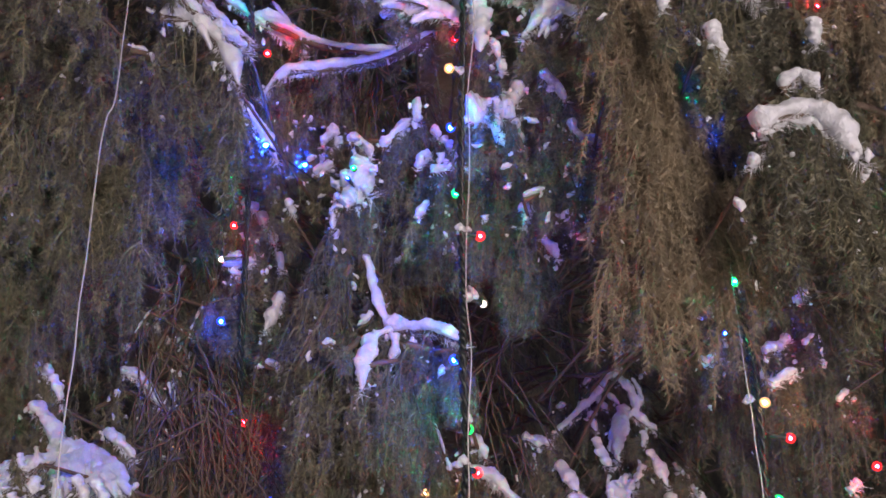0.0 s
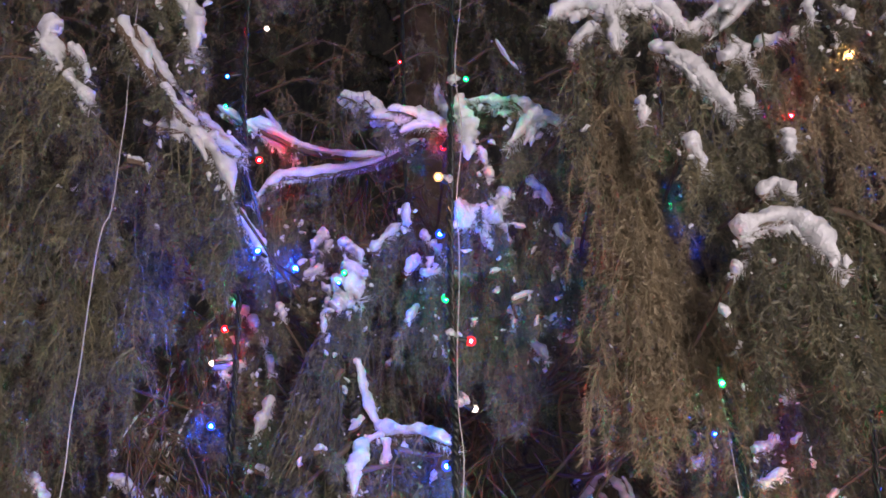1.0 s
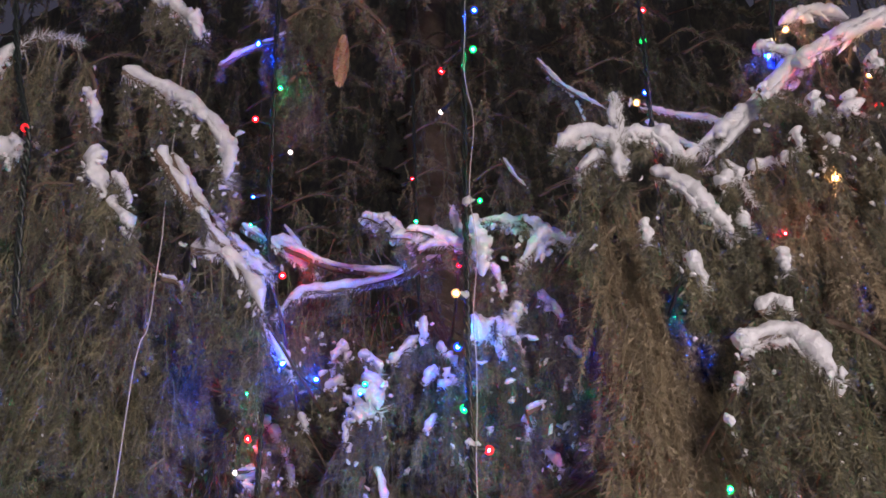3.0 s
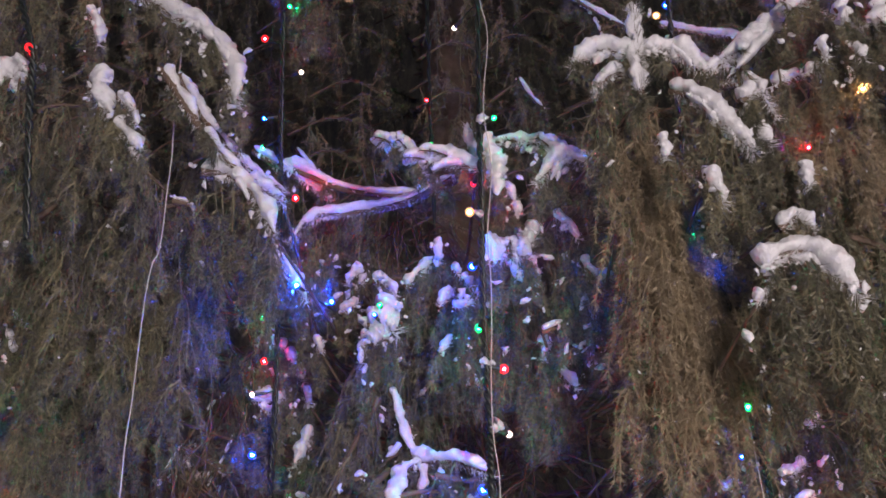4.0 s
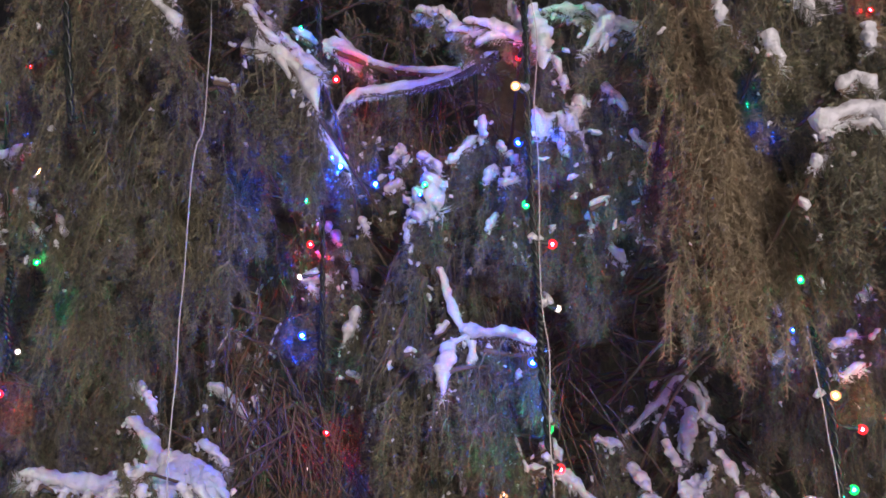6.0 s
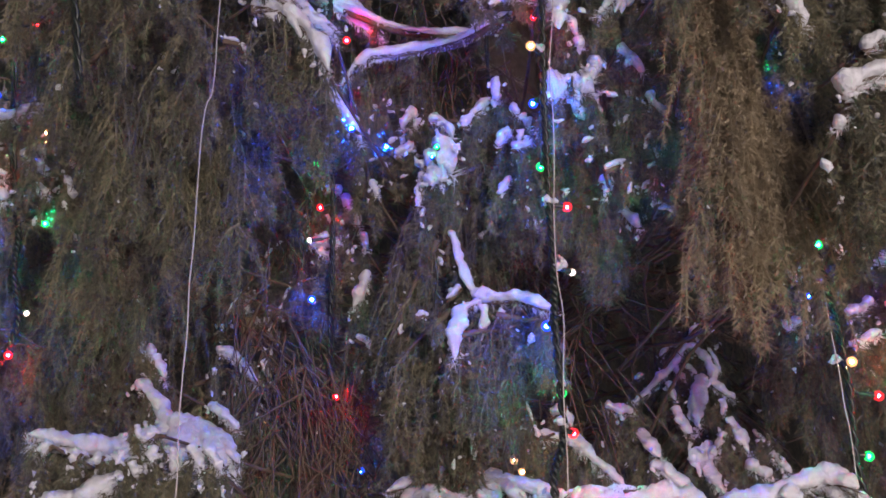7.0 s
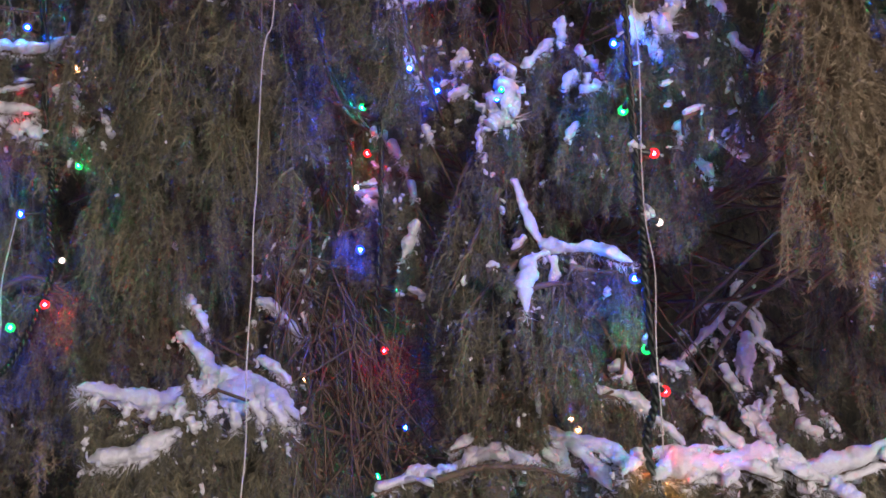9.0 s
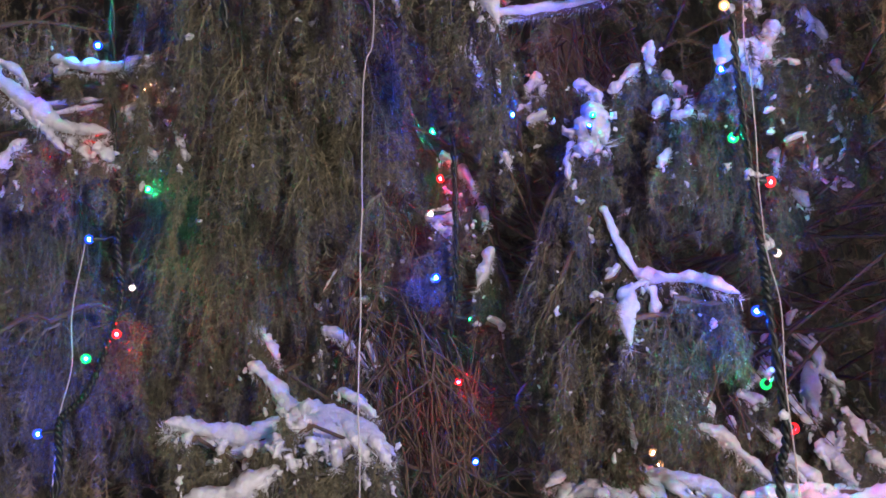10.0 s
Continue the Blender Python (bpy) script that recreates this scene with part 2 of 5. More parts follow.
        pieces.append(tubes(shoots, np.linspace(0.0025, 0.001, 6)[None].repeat(m, 0), 4))
    body = part("branch", mesh_of("branch", *joined(pieces), TWIG, True), host)
    leafy = [needles(rng, x, 0.00112 / dense, long, 0.92, wide) for x in lines]
    leafy += [tubes(x, np.linspace(0.0024, 0.0010, x.shape[1])[None].repeat(len(x), 0), 3) for x in lines]
    leafy.append(needles(rng, line[None] if fringe else line[None, 8:], 0.00035 if fringe else 0.0009, long, 1.0, wide))
    part("needles", mesh_of("needles", *joined(leafy), DRY if dry else NEEDLE), body)
    # snow: rolls on the limb and its side shoots, and crumbs on the twigs
    rolls, crumbs = [], []
    if snow:
        lift = np.array((0, -0.15 * snow, -0.15 * snow)) if fringe else np.array((0, -0.6 * snow, 0.0))
        start = 0.0
        while start < 0.98:
            stop = min(1.0, start + rng.uniform(0.2, 0.45)) if cover < 1 else 1.0
            if cover >= 1 or rng.random() < cover + 0.1:
                c = max(12, int((stop - start) * 70))
                seg = glide(ridge, 200)[np.linspace(start * 199, stop * 199, c).astype(int)] + lift
                rolls.append(lumps(rng, seg[None], roll_radii(rng, c, snow)[None], 14, rough=0.42))
                # spill of snow over the needles beside the roll
                for _ in range(int(1.4 + 8 * np.linalg.norm(seg[-1] - seg[0])) if snow > 0.0185 else 0):
                    h = int(rng.uniform(0.2, 0.45) * c)
                    at = rng.integers(0, c - h)
                    edge = seg[at:at + h] + across[14] * rng.choice((-1, 1)) * snow * rng.uniform(0.5, 1.0) * (1, 0.4, 1)
                    edge[:, 2] -= snow * rng.uniform(0.3, 0.8) + np.linspace(0, 1, h) ** 2 * snow * rng.uniform(0, 1.6)
                    rolls.append(lumps(rng, edge[None], roll_radii(rng, h, snow * rng.uniform(0.3, 0.6))[None], 9, 0.8, 0.8, 1.4))
                k = 2 + int(40 * np.linalg.norm(np.diff(seg, axis=0), axis=1).sum())
                near = seg[rng.integers(0, c, k)] + rng.normal(0, 1, (k, 3)) * snow * np.array((0.9, 0.5, 0.5)) - np.array((0, 0.3, 0.7)) * snow
                crumbs.append(scraps(rng, near, snow * rng.uniform(0.12, 0.32, k)))
            start = stop + (rng.uniform(0.02, 0.10) if cover < 1 else 0.1)
        for x in (shoots if tips else ()):
            rolls.append(lumps(rng, glide(x, 14)[None] + lift * 0.5 + np.array((0, 0, 0.4 * snow)), roll_radii(rng, 14, snow * rng.uniform(0.5, 0.85))[None], 12))
        if fringe or snow > 0.011:
            frost = needles(rng, line[None] + lift, 0.0005, 0.004 + 0.95 * snow, 1.1, 0.0013)
            tagged(part("frosted_needles", mesh_of("frosted_needles", *frost, SNOW), body, "needles white with frost"), kind="stuff")
    if bits and lines:
        pool = lines[0]
        k = max(2, int(bits * 0.7))
        who, j = rng.integers(0, len(pool), k), rng.integers(0, 6, k)
        near = pool[who, j] + rng.normal(0, 0.006, (k, 3)) + np.array((0, -0.006, 0.003))
        crumbs.append(scraps(rng, near, rng.uniform(0.002, 0.0055, k) * rng.choice((0.7, 1.0, 1.4), k)))
    for v, f in rolls:
        part("snow", mesh_of("snow", v, [f], SNOW, True), body, "clotted white snow")
    if crumbs:
        tagged(part("snow_dusting", mesh_of("snow_dusting", *joined(crumbs), SNOW, True), body, "crumbs of white snow"), kind="stuff")
    return body


def bare_twigs(centre, spread, n, long, down=0.3):
    """Leafless thin dead twigs, tangled."""
    made[0] += 1
    rng = np.random.default_rng(1000 + made[0])
    at = np.array(centre) + rng.uniform(-1, 1, (n, 3)) * np.array(spread)
    way = unit(rng.normal(size=(n, 3)) * (0.55, 0.4, 0.35) + np.array((0.15, 0, -down)))
    w = np.linspace(0, 1, 8)
    p = at[:, None] + way[:, None] * (long * rng.uniform(0.4, 1, n)[:, None] * w)[..., None]
    p += np.cumsum(rng.normal(0, long * 0.009, p.shape), 1)
    return tagged(part("twig_tangle", mesh_of("twig_tangle", *tubes(p, np.linspace(0.0025, 0.0010, 8)[None].repeat(n, 0), 4), TWIG, True), spruce, "thin leafless brown twigs"), kind="stuff")


# ---------------------------------------------------------------- light strings and wires
def ball(radius, mat, name):
    bm = bmesh.new()
    bmesh.ops.create_uvsphere(bm, u_segments=10, v_segments=7, radius=radius)
    for f in bm.faces:
        f.smooth = True
    me = bpy.data.meshes.new(name)
    bm.to_mesh(me)
    bm.free()
    me.materials.append(mat)
    return me


# shells drawn wider than a bulb, to take in its halo
BULB = {c: (ball(0.006 if c == "white" else 0.0082, a, "bulb"), ball(0.0028, b, "led_core")) for c, (a, b) in GLOW.items()}
# smaller shells and cores, which show as small points and cast less colour
DIM = {c: (ball(0.0055, a, "bulb"), ball(0.0013, b, "led_core")) for c, (a, b) in GLOW.items()}


def socket_mesh():
    rows = [(0.0, 0.0028), (0.004, 0.0036), (0.017, 0.0036), (0.019, 0.0046), (0.026, 0.0046), (0.027, 0.0030)]
    line = np.array([[(0, 0, z) for z, _ in rows]], float)
    return mesh_of("socket", *tubes(line, np.array([[r for _, r in rows]]), 8), SOCKET, True)


SOCKET_MESH = socket_mesh()


def light_string(label, points, twist=0.0036):
    """Two dark strands twisted round one another along the points; returns the thing and its line."""
    thing = tagged(new("light_string"), label, "string lights", "light strings on the spruce")
    thing.location = points[0]
    line = glide(points, 40 * (len(points) - 1))
    u = np.arange(len(line)) * 0.55
    turn = np.stack((np.cos(u), np.sin(u), 0 * u), 1) * twist
    both = np.stack((line + turn, line - turn))
    part("cord", mesh_of("cord", *tubes(both, np.full(both.shape[:2], 0.0036), 6), CORD, True), thing)
    return thing, line


def bulb(string, at, colour, capped=False, dim=False):
    """A socket from the cord out to a small bulb at the place."""
    thing, line = string
    at = np.array(at)
    j = int(np.argmin(np.linalg.norm(line - at - (0, 0, 0.004), axis=1)))
    root = line[j]
    way = Vector(at - root)
    way = way.normalized() if way.length > 0.01 else Vector((0.3, -0.9, 0.2)).normalized()
    turn = way.to_track_quat("Z", "Y").to_matrix().to_4x4()
    socket = part("socket", SOCKET_MESH, thing)
    socket.matrix_parent_inverse = Matrix()
    socket.matrix_basis = Matrix.Translation(Vector(at) - way * 0.029 - thing.location) @ turn
    lead = np.array([root, root * 0.5 + (at - np.array(way) * 0.029) * 0.5 + (0, 0, 0.003), at - np.array(way) * 0.028])
    part("lead", mesh_of("lead", *tubes(glide(lead, 8)[None], np.full((1, 8), 0.0016), 5), CORD, True), thing)
    globe = new("bulb", (DIM if dim else BULB)[colour][0])
    globe.parent = socket
    globe.matrix_basis = Matrix.Translation((0, 0, 0.029))
    tagged(globe, colour + " glowing bulb")
    core = new("led_core", (DIM if dim else BULB)[colour][1])
    core.parent = socket
    core.matrix_basis = Matrix.Translation((0, 0, 0.029))
    if capped:
        rng = np.random.default_rng(j)
        w = np.linspace(-1, 1, 9)
        seg = np.array(at) - np.array(way) * 0.026 + np.array((0, 0, 0.006)) + np.array(way) * (0.013 * w)[:, None] + rng.normal(0, 0.0012, (9, 3))
        part("snow_cap", mesh_of("snow_cap", *lumps(rng, seg[None], (0.0068 * np.sqrt(1.05 - w ** 2) * (1.25 - 0.5 * w))[None], 12, 1.2, 0.6), SNOW, True), thing, "clot of snow")


def hanging_wire(label, points, radius=0.0010):
    line = glide(points, 30 * (len(points) - 1))
    wob = np.array([[noise.noise(Vector(p) * 9.0), noise.noise(Vector(p) * 9.0 + Vector((5, 5, 5))), 0] for p in line]) * 0.004
    ob = new("wire", mesh_of("wire", *tubes((line + wob)[None], np.full((1, len(line)), radius), 6), WIRE, True))
    return tagged(ob, label, "wire")


def cone(at, length, turn):
    """A hanging spruce cone of overlapping scales round a core."""
    verts, faces = [], []
    rows, around = 17, 9
    for i in range(rows):
        u = (i + 0.5) / rows
        r = length * 0.125 * (math.sin(math.pi * (0.08 + 0.84 * u)) ** 0.6)
        for j in range(around):
            a = 2 * math.pi * (j + 0.5 * (i % 2)) / around + 0.2 * i
            c, s = math.cos(a), math.sin(a)
            z = -length * u
            w = 2.6 * r / around
            out = np.array((c, s, 0))
            tang = np.array((-s, c, 0))
            base = len(verts)
            verts += [out * r * 0.55 + tang * w * 0.8 + (0, 0, z + length * 0.05), out * r * 0.55 - tang * w * 0.8 + (0, 0, z + length * 0.05),
                      out * r * 1.02 - tang * w + (0, 0, z - length * 0.02), out * r * 1.10 + (0, 0, z - length * 0.05), out * r * 1.02 + tang * w + (0, 0, z - length * 0.02)]
            faces.append([base, base + 1, base + 2, base + 3, base + 4])
    me = mesh_of("cone", np.array(verts), [np.array(faces)], CONE)
    ob = part("cone", me, spruce, "pale brown hanging spruce cone")
    ob.matrix_parent_inverse = Matrix()
    ob.matrix_basis = Matrix.Translation(Vector(at) - spruce.location) @ pose(0, 0, 0, turn, turn * 0.5, 20)
    return ob


# ---------------------------------------------------------------- setting
def ground():
    n = 90
    g = np.linspace(-1, 1, n)
    x, y = np.meshgrid(np.sign(g) * np.abs(g) ** 3 * 60, np.sign(g) * np.abs(g) ** 3 * 60 + 1)
    z = np.array([0.05 * noise.noise(Vector((a * 0.8, b * 0.8, 0))) for a, b in zip(x.ravel(), y.ravel())]) - 0.05
    v = np.stack((x.ravel(), y.ravel(), z), 1)
    i = np.arange(n * n).reshape(n, n)
    f = np.stack((i[:-1, :-1], i[:-1, 1:], i[1:, 1:], i[1:, :-1]), -1).reshape(-1, 4)
    tagged(new("ground", mesh_of("ground", v, [f], GROUND, True)), "trodden snow on the ground under the spruce", "ground", kind="structure")


def trunk(host, at, height, radius):
    k = 40
    z = np.linspace(-0.1, height, k)
    line = np.stack((at[0] + 0.02 * np.sin(z), at[1] + 0 * z, z), 1)[None]
    rad = (radius * (1 - 0.85 * np.linspace(0, 1, k) ** 1.1) + 0.05 * radius * np.sin(z * 9))[None]
    part("trunk", mesh_of("trunk", *tubes(line, rad, 18), BARK, True), host)


def backdrop():
    """One uneven dark sheet further off, added to hide the sky's glow in gaps."""
    nx, nz = 150, 80
    x, z = np.meshgrid(np.linspace(-16, 16, nx), np.linspace(-0.2, 15, nz))
    y = np.array([11 + 0.04 * a * a + 0.5 * noise.noise(Vector((a * 1.3, b * 0.5, 3))) + 0.3 * noise.noise(Vector((a * 6, b * 1.6, 7))) + 0.10 * noise.noise(Vector((a * 22, b * 5, 1))) for a, b in zip(x.ravel(), z.ravel())])
    i = np.arange(nx * nz).reshape(nz, nx)
    f = np.stack((i[:-1, :-1], i[:-1, 1:], i[1:, 1:], i[1:, :-1]), -1).reshape(-1, 4)
    tagged(new("backdrop", mesh_of("backdrop", np.stack((x.ravel(), y, z.ravel()), 1), [f], NEEDLE, True)), "dark uneven sheet added behind the tree to hide the sky", "backdrop", kind="structure")


ground()
backdrop()
trunk(spruce, (0.05, 3.3), 9.0, 0.17)

# upper limbs beside the dark gap
branch([(0.306, 1.26, 2.562), (0.312, 1.26, 2.648), (0.315, 1.26, 2.751)], hang=0.04, n=8, width=0.02, snow=0.02, long=0.03, fringe=True)
branch([(0.32, 1.268, 2.641), (0.256, 1.268, 2.665), (0.199, 1.268, 2.629)], hang=0.03, n=8, width=0.02, snow=0.021, long=0.025, fringe=True)
branch([(0.32, 1.268, 2.653), (0.376, 1.268, 2.657), (0.426, 1.268, 2.6)], hang=0.03, n=8, width=0.02, snow=0.022, long=0.025, fringe=True)
branch([(0.304, 1.275, 2.597), (0.272, 1.275, 2.617), (0.238, 1.275, 2.587)], hang=0.05, n=10, width=0.02, snow=0.014, long=0.022, fringe=True)
branch([(0.366, 1.29, 2.594), (0.41, 1.26, 2.541), (0.447, 1.26, 2.482), (0.473, 1.26, 2.442)], hang=0.2, n=34, width=0.05, snow=0.022, long=0.023, fringe=True)
branch([(0.445, 1.29, 2.531), (0.489, 1.29, 2.506), (0.515, 1.29, 2.471)], hang=0.12, n=20, width=0.04, snow=0.018, long=0.022)
branch([(0.313, 1.35, 2.653), (0.264, 1.312, 2.633), (0.239, 1.312, 2.59)], hang=0.3, n=30, width=0.05, snow=0.013, bits=2)
branch([(0.991, 1.388, 3.078), (0.824, 1.388, 2.993), (0.689, 1.35, 2.87), (0.56, 1.312, 2.728), (0.455, 1.275, 2.636)], hang=0.22, n=70, width=0.06, snow=0.024, bits=9, tips=8, fringe=True)
branch([(0.717, 1.425, 2.992), (0.677, 1.388, 2.974), (0.742, 1.388, 2.948)], hang=0.1, n=6, snow=0.018)
branch([(0.467, 1.35, 2.635), (0.514, 1.312, 2.606), (0.54, 1.312, 2.532)], hang=0.25, n=40, width=0.05, snow=0.015, cover=0.6, bits=9)
branch([(0.64, 1.335, 2.821), (0.703, 1.335, 2.763), (0.796, 1.335, 2.746)], hang=0.34, n=80, width=0.07, snow=0.018, cover=0.6, bits=18)
branch([(0.558, 1.343, 2.627), (0.657, 1.343, 2.65), (0.785, 1.343, 2.582)], hang=0.34, n=110, width=0.08, snow=0.014, cover=0.4, bits=13, dry=True)
branch([(0.458, 1.44, 2.52), (0.537, 1.365, 2.495), (0.655, 1.365, 2.48), (0.798, 1.365, 2.487)], hang=0.34, n=130, width=0.07, bits=11)
branch([(0.466, 1.215, 2.276), (0.492, 1.215, 2.294), (0.519, 1.215, 2.271)], hang=0.12, n=16, width=0.03, snow=0.016)
branch([(0.422, 1.2, 2.206), (0.447, 1.2, 2.228), (0.495, 1.2, 2.234), (0.522, 1.2, 2.205), (0.552, 1.2, 2.159)], hang=0.26, n=80, width=0.06, snow=0.024, bits=10, long=0.019)
branch([(0.429, 1.2, 2.199), (0.427, 1.2, 2.172), (0.402, 1.2, 2.146)], hang=0.12, n=14, width=0.03, snow=0.012, cover=0.6, bits=7)
branch([(0.629, 1.365, 2.334), (0.697, 1.365, 2.3), (0.77, 1.365, 2.226)], hang=0.35, n=80, width=0.07, bits=3)
branch([(0.736, 1.403, 2.626), (0.854, 1.403, 2.662), (0.95, 1.403, 2.555)], hang=0.5, n=80, width=0.08, bits=4, dry=True)
branch([(0.639, 1.478, 2.458), (0.758, 1.478, 2.479), (0.865, 1.478, 2.434)], hang=0.5, n=90, width=0.08, bits=3)
branch([(0.787, 1.5, 3.147), (0.862, 1.5, 3.189), (0.946, 1.5, 3.16)], hang=0.12, n=30, width=0.05, snow=0.022, bits=2)
branch([(0.662, 1.245, 2.721), (0.666, 1.245, 2.695), (0.67, 1.245, 2.669)], hang=0.12, n=14, width=0.03, snow=0.018, bits=3)
branch([(0.73, 1.245, 2.726), (0.731, 1.245, 2.699), (0.731, 1.245, 2.674)], hang=0.12, n=14, width=0.03, snow=0.02, bits=3)
branch([(0.612, 1.245, 2.639), (0.615, 1.245, 2.62), (0.618, 1.245, 2.602)], hang=0.12, n=14, width=0.03, snow=0.013, bits=3)
branch([(0.462, 1.245, 2.529), (0.476, 1.245, 2.54), (0.49, 1.245, 2.551)], hang=0.12, n=14, width=0.03, snow=0.016, bits=3)
branch([(0.322, 1.245, 2.459), (0.324, 1.245, 2.437), (0.325, 1.245, 2.415)], hang=0.12, n=14, width=0.03, snow=0.013, bits=3)
branch([(0.386, 1.245, 2.397), (0.394, 1.245, 2.365), (0.402, 1.245, 2.334)], hang=0.12, n=14, width=0.03, snow=0.017, bits=3)
branch([(0.54, 1.245, 2.398), (0.539, 1.245, 2.376), (0.537, 1.245, 2.355)], hang=0.12, n=14, width=0.03, snow=0.015, bits=3)
branch([(0.795, 1.245, 2.813), (0.802, 1.245, 2.792), (0.809, 1.245, 2.771)], hang=0.12, n=14, width=0.03, snow=0.018, bits=3)
branch([(0.668, 1.245, 2.625), (0.674, 1.245, 2.609), (0.68, 1.245, 2.593)], hang=0.12, n=14, width=0.03, snow=0.014, bits=3)
branch([(0.734, 1.245, 2.61), (0.739, 1.245, 2.592), (0.744, 1.245, 2.573)], hang=0.12, n=14, width=0.03, snow=0.014, bits=3)
branch([(0.58, 1.245, 2.744), (0.581, 1.245, 2.724), (0.582, 1.245, 2.704)], hang=0.12, n=14, width=0.03, snow=0.012, bits=3)

# the long brown tassels
branch([(0.264, 1.343, 2.513), (0.3, 1.343, 2.56), (0.354, 1.343, 2.583)], hang=0.5, n=90, width=0.05, bits=6, dry=True)
branch([(0.308, 1.373, 2.507), (0.347, 1.373, 2.53), (0.389, 1.373, 2.505)], hang=0.62, n=110, width=0.05, bits=4, dry=True)
branch([(0.272, 1.388, 2.402), (0.312, 1.388, 2.446), (0.354, 1.388, 2.422)], hang=0.52, n=100, width=0.045, dry=True)
branch([(0.262, 1.433, 2.231), (0.307, 1.433, 2.282), (0.344, 1.433, 2.239)], hang=0.33, n=70, width=0.04, dry=True, sway=0.05)
branch([(0.38, 1.417, 2.521), (0.424, 1.417, 2.472), (0.478, 1.417, 2.435)], hang=0.42, n=80, width=0.05, snow=0.014, cover=0.3, bits=10)
branch([(0.406, 1.35, 2.455), (0.433, 1.35, 2.443), (0.45, 1.35, 2.375)], hang=0.2, n=26, width=0.03, snow=0.016, cover=0.9)
branch([(0.386, 1.417, 2.369), (0.43, 1.417, 2.39), (0.485, 1.417, 2.366)], hang=0.38, n=70, width=0.05, bits=5, dry=True)
branch([(0.445, 1.703, 2.341), (0.48, 1.703, 2.375), (0.516, 1.703, 2.34)], hang=0.25, n=40, width=0.03)
branch([(0.345, 1.627, 2.276), (0.409, 1.627, 2.308), (0.457, 1.627, 2.286)], hang=0.26, n=60, width=0.05, dry=True)

# limb across the middle
branch([(0.053, 1.5, 2.57), (0.001, 1.522, 2.612), (-0.06, 1.522, 2.614), (-0.099, 1.522, 2.648), (-0.138, 1.522, 2.663)], hang=0.06, n=26, width=0.03, snow=0.02, fringe=True, tips=8, long=0.02)
branch([(0.045, 1.537, 2.606), (0.03, 1.537, 2.647), (0.029, 1.537, 2.695)], hang=0.04, n=8, width=0.02, snow=0.013)
branch([(0.282, 1.5, 2.563), (0.224, 1.522, 2.611), (0.159, 1.522, 2.644), (0.083, 1.522, 2.652)], hang=0.09, n=30, width=0.03, snow=0.02, fringe=True, tips=6, long=0.02)
branch([(0.273, 1.5, 2.576), (0.208, 1.5, 2.591), (0.149, 1.5, 2.542)], hang=0.14, n=30, width=0.04, snow=0.02, bits=10)
branch([(0.056, 1.478, 2.627), (0.07, 1.478, 2.575), (0.074, 1.478, 2.537)], hang=0.1, n=14, width=0.03, snow=0.026, bits=6)
branch([(0.078, 1.537, 2.592), (0.103, 1.537, 2.54), (0.116, 1.537, 2.489)], hang=0.16, n=24, width=0.03, snow=0.013, cover=0.7, bits=10)
branch([(-0.409, 1.875, 2.847), (-0.315, 1.8, 2.759), (-0.237, 1.8, 2.719), (-0.134, 1.8, 2.701), (-0.013, 1.8, 2.703)], hang=0.05, n=14, width=0.02, snow=0.011, limb=0.011)
branch([(0.003, 1.65, 2.65), (-0.108, 1.763, 2.663), (-0.232, 1.763, 2.642), (-0.299, 1.762, 2.634), (-0.352, 1.763, 2.573)], hang=0.09, n=20, width=0.03, snow=0.017, limb=0.011)
branch([(-0.189, 1.852, 2.703), (-0.266, 1.853, 2.683), (-0.355, 1.853, 2.642)], hang=0.27, n=60, width=0.06, bits=24)
branch([(-0.407, 1.875, 2.815), (-0.348, 1.838, 2.806), (-0.293, 1.838, 2.743)], hang=0.05, n=12, width=0.03, snow=0.02, limb=0.01)
branch([(-0.465, 1.875, 2.882), (-0.346, 1.838, 2.775), (-0.272, 1.837, 2.712)], hang=0.05, n=6, width=0.03, snow=0.014, limb=0.01)
branch([(-0.387, 2.025, 2.977), (-0.33, 1.95, 2.859), (-0.286, 1.95, 2.801)], hang=0.03, n=4, snow=0.008)

# steep limb and curtains to its side
branch([(-0.52, 1.35, 2.715), (-0.476, 1.365, 2.643), (-0.429, 1.395, 2.575), (-0.374, 1.448, 2.539), (-0.327, 1.537, 2.538)], hang=0.1, n=30, width=0.04, snow=0.017, limb=0.011, cover=0.9)
branch([(-0.511, 1.403, 2.744), (-0.456, 1.44, 2.657), (-0.402, 1.515, 2.613), (-0.338, 1.612, 2.604)], hang=0.08, n=20, width=0.04, snow=0.016, limb=0.011)
branch([(-0.458, 1.425, 2.546), (-0.41, 1.44, 2.548), (-0.359, 1.44, 2.498), (-0.321, 1.44, 2.415)], hang=0.24, n=54, width=0.06, snow=0.021, limb=0.01)
branch([(-0.385, 1.688, 2.522), (-0.342, 1.688, 2.475), (-0.298, 1.688, 2.393)], hang=0.1, n=24, width=0.04, snow=0.015, bits=6)
branch([(-0.612, 1.35, 2.916), (-0.528, 1.388, 2.881), (-0.45, 1.388, 2.821), (-0.403, 1.388, 2.743), (-0.397, 1.388, 2.663)], hang=0.13, n=90, width=0.07, snow=0.024, bits=50)
branch([(-0.764, 1.44, 3.067), (-0.699, 1.44, 2.954), (-0.679, 1.44, 2.821), (-0.628, 1.44, 2.695), (-0.562, 1.44, 2.602)], hang=0.22, n=47, width=0.07, bits=9)
branch([(-0.667, 1.335, 2.839), (-0.647, 1.335, 2.804), (-0.636, 1.335, 2.756)], hang=0.12, n=14, width=0.03, snow=0.014, bits=2)
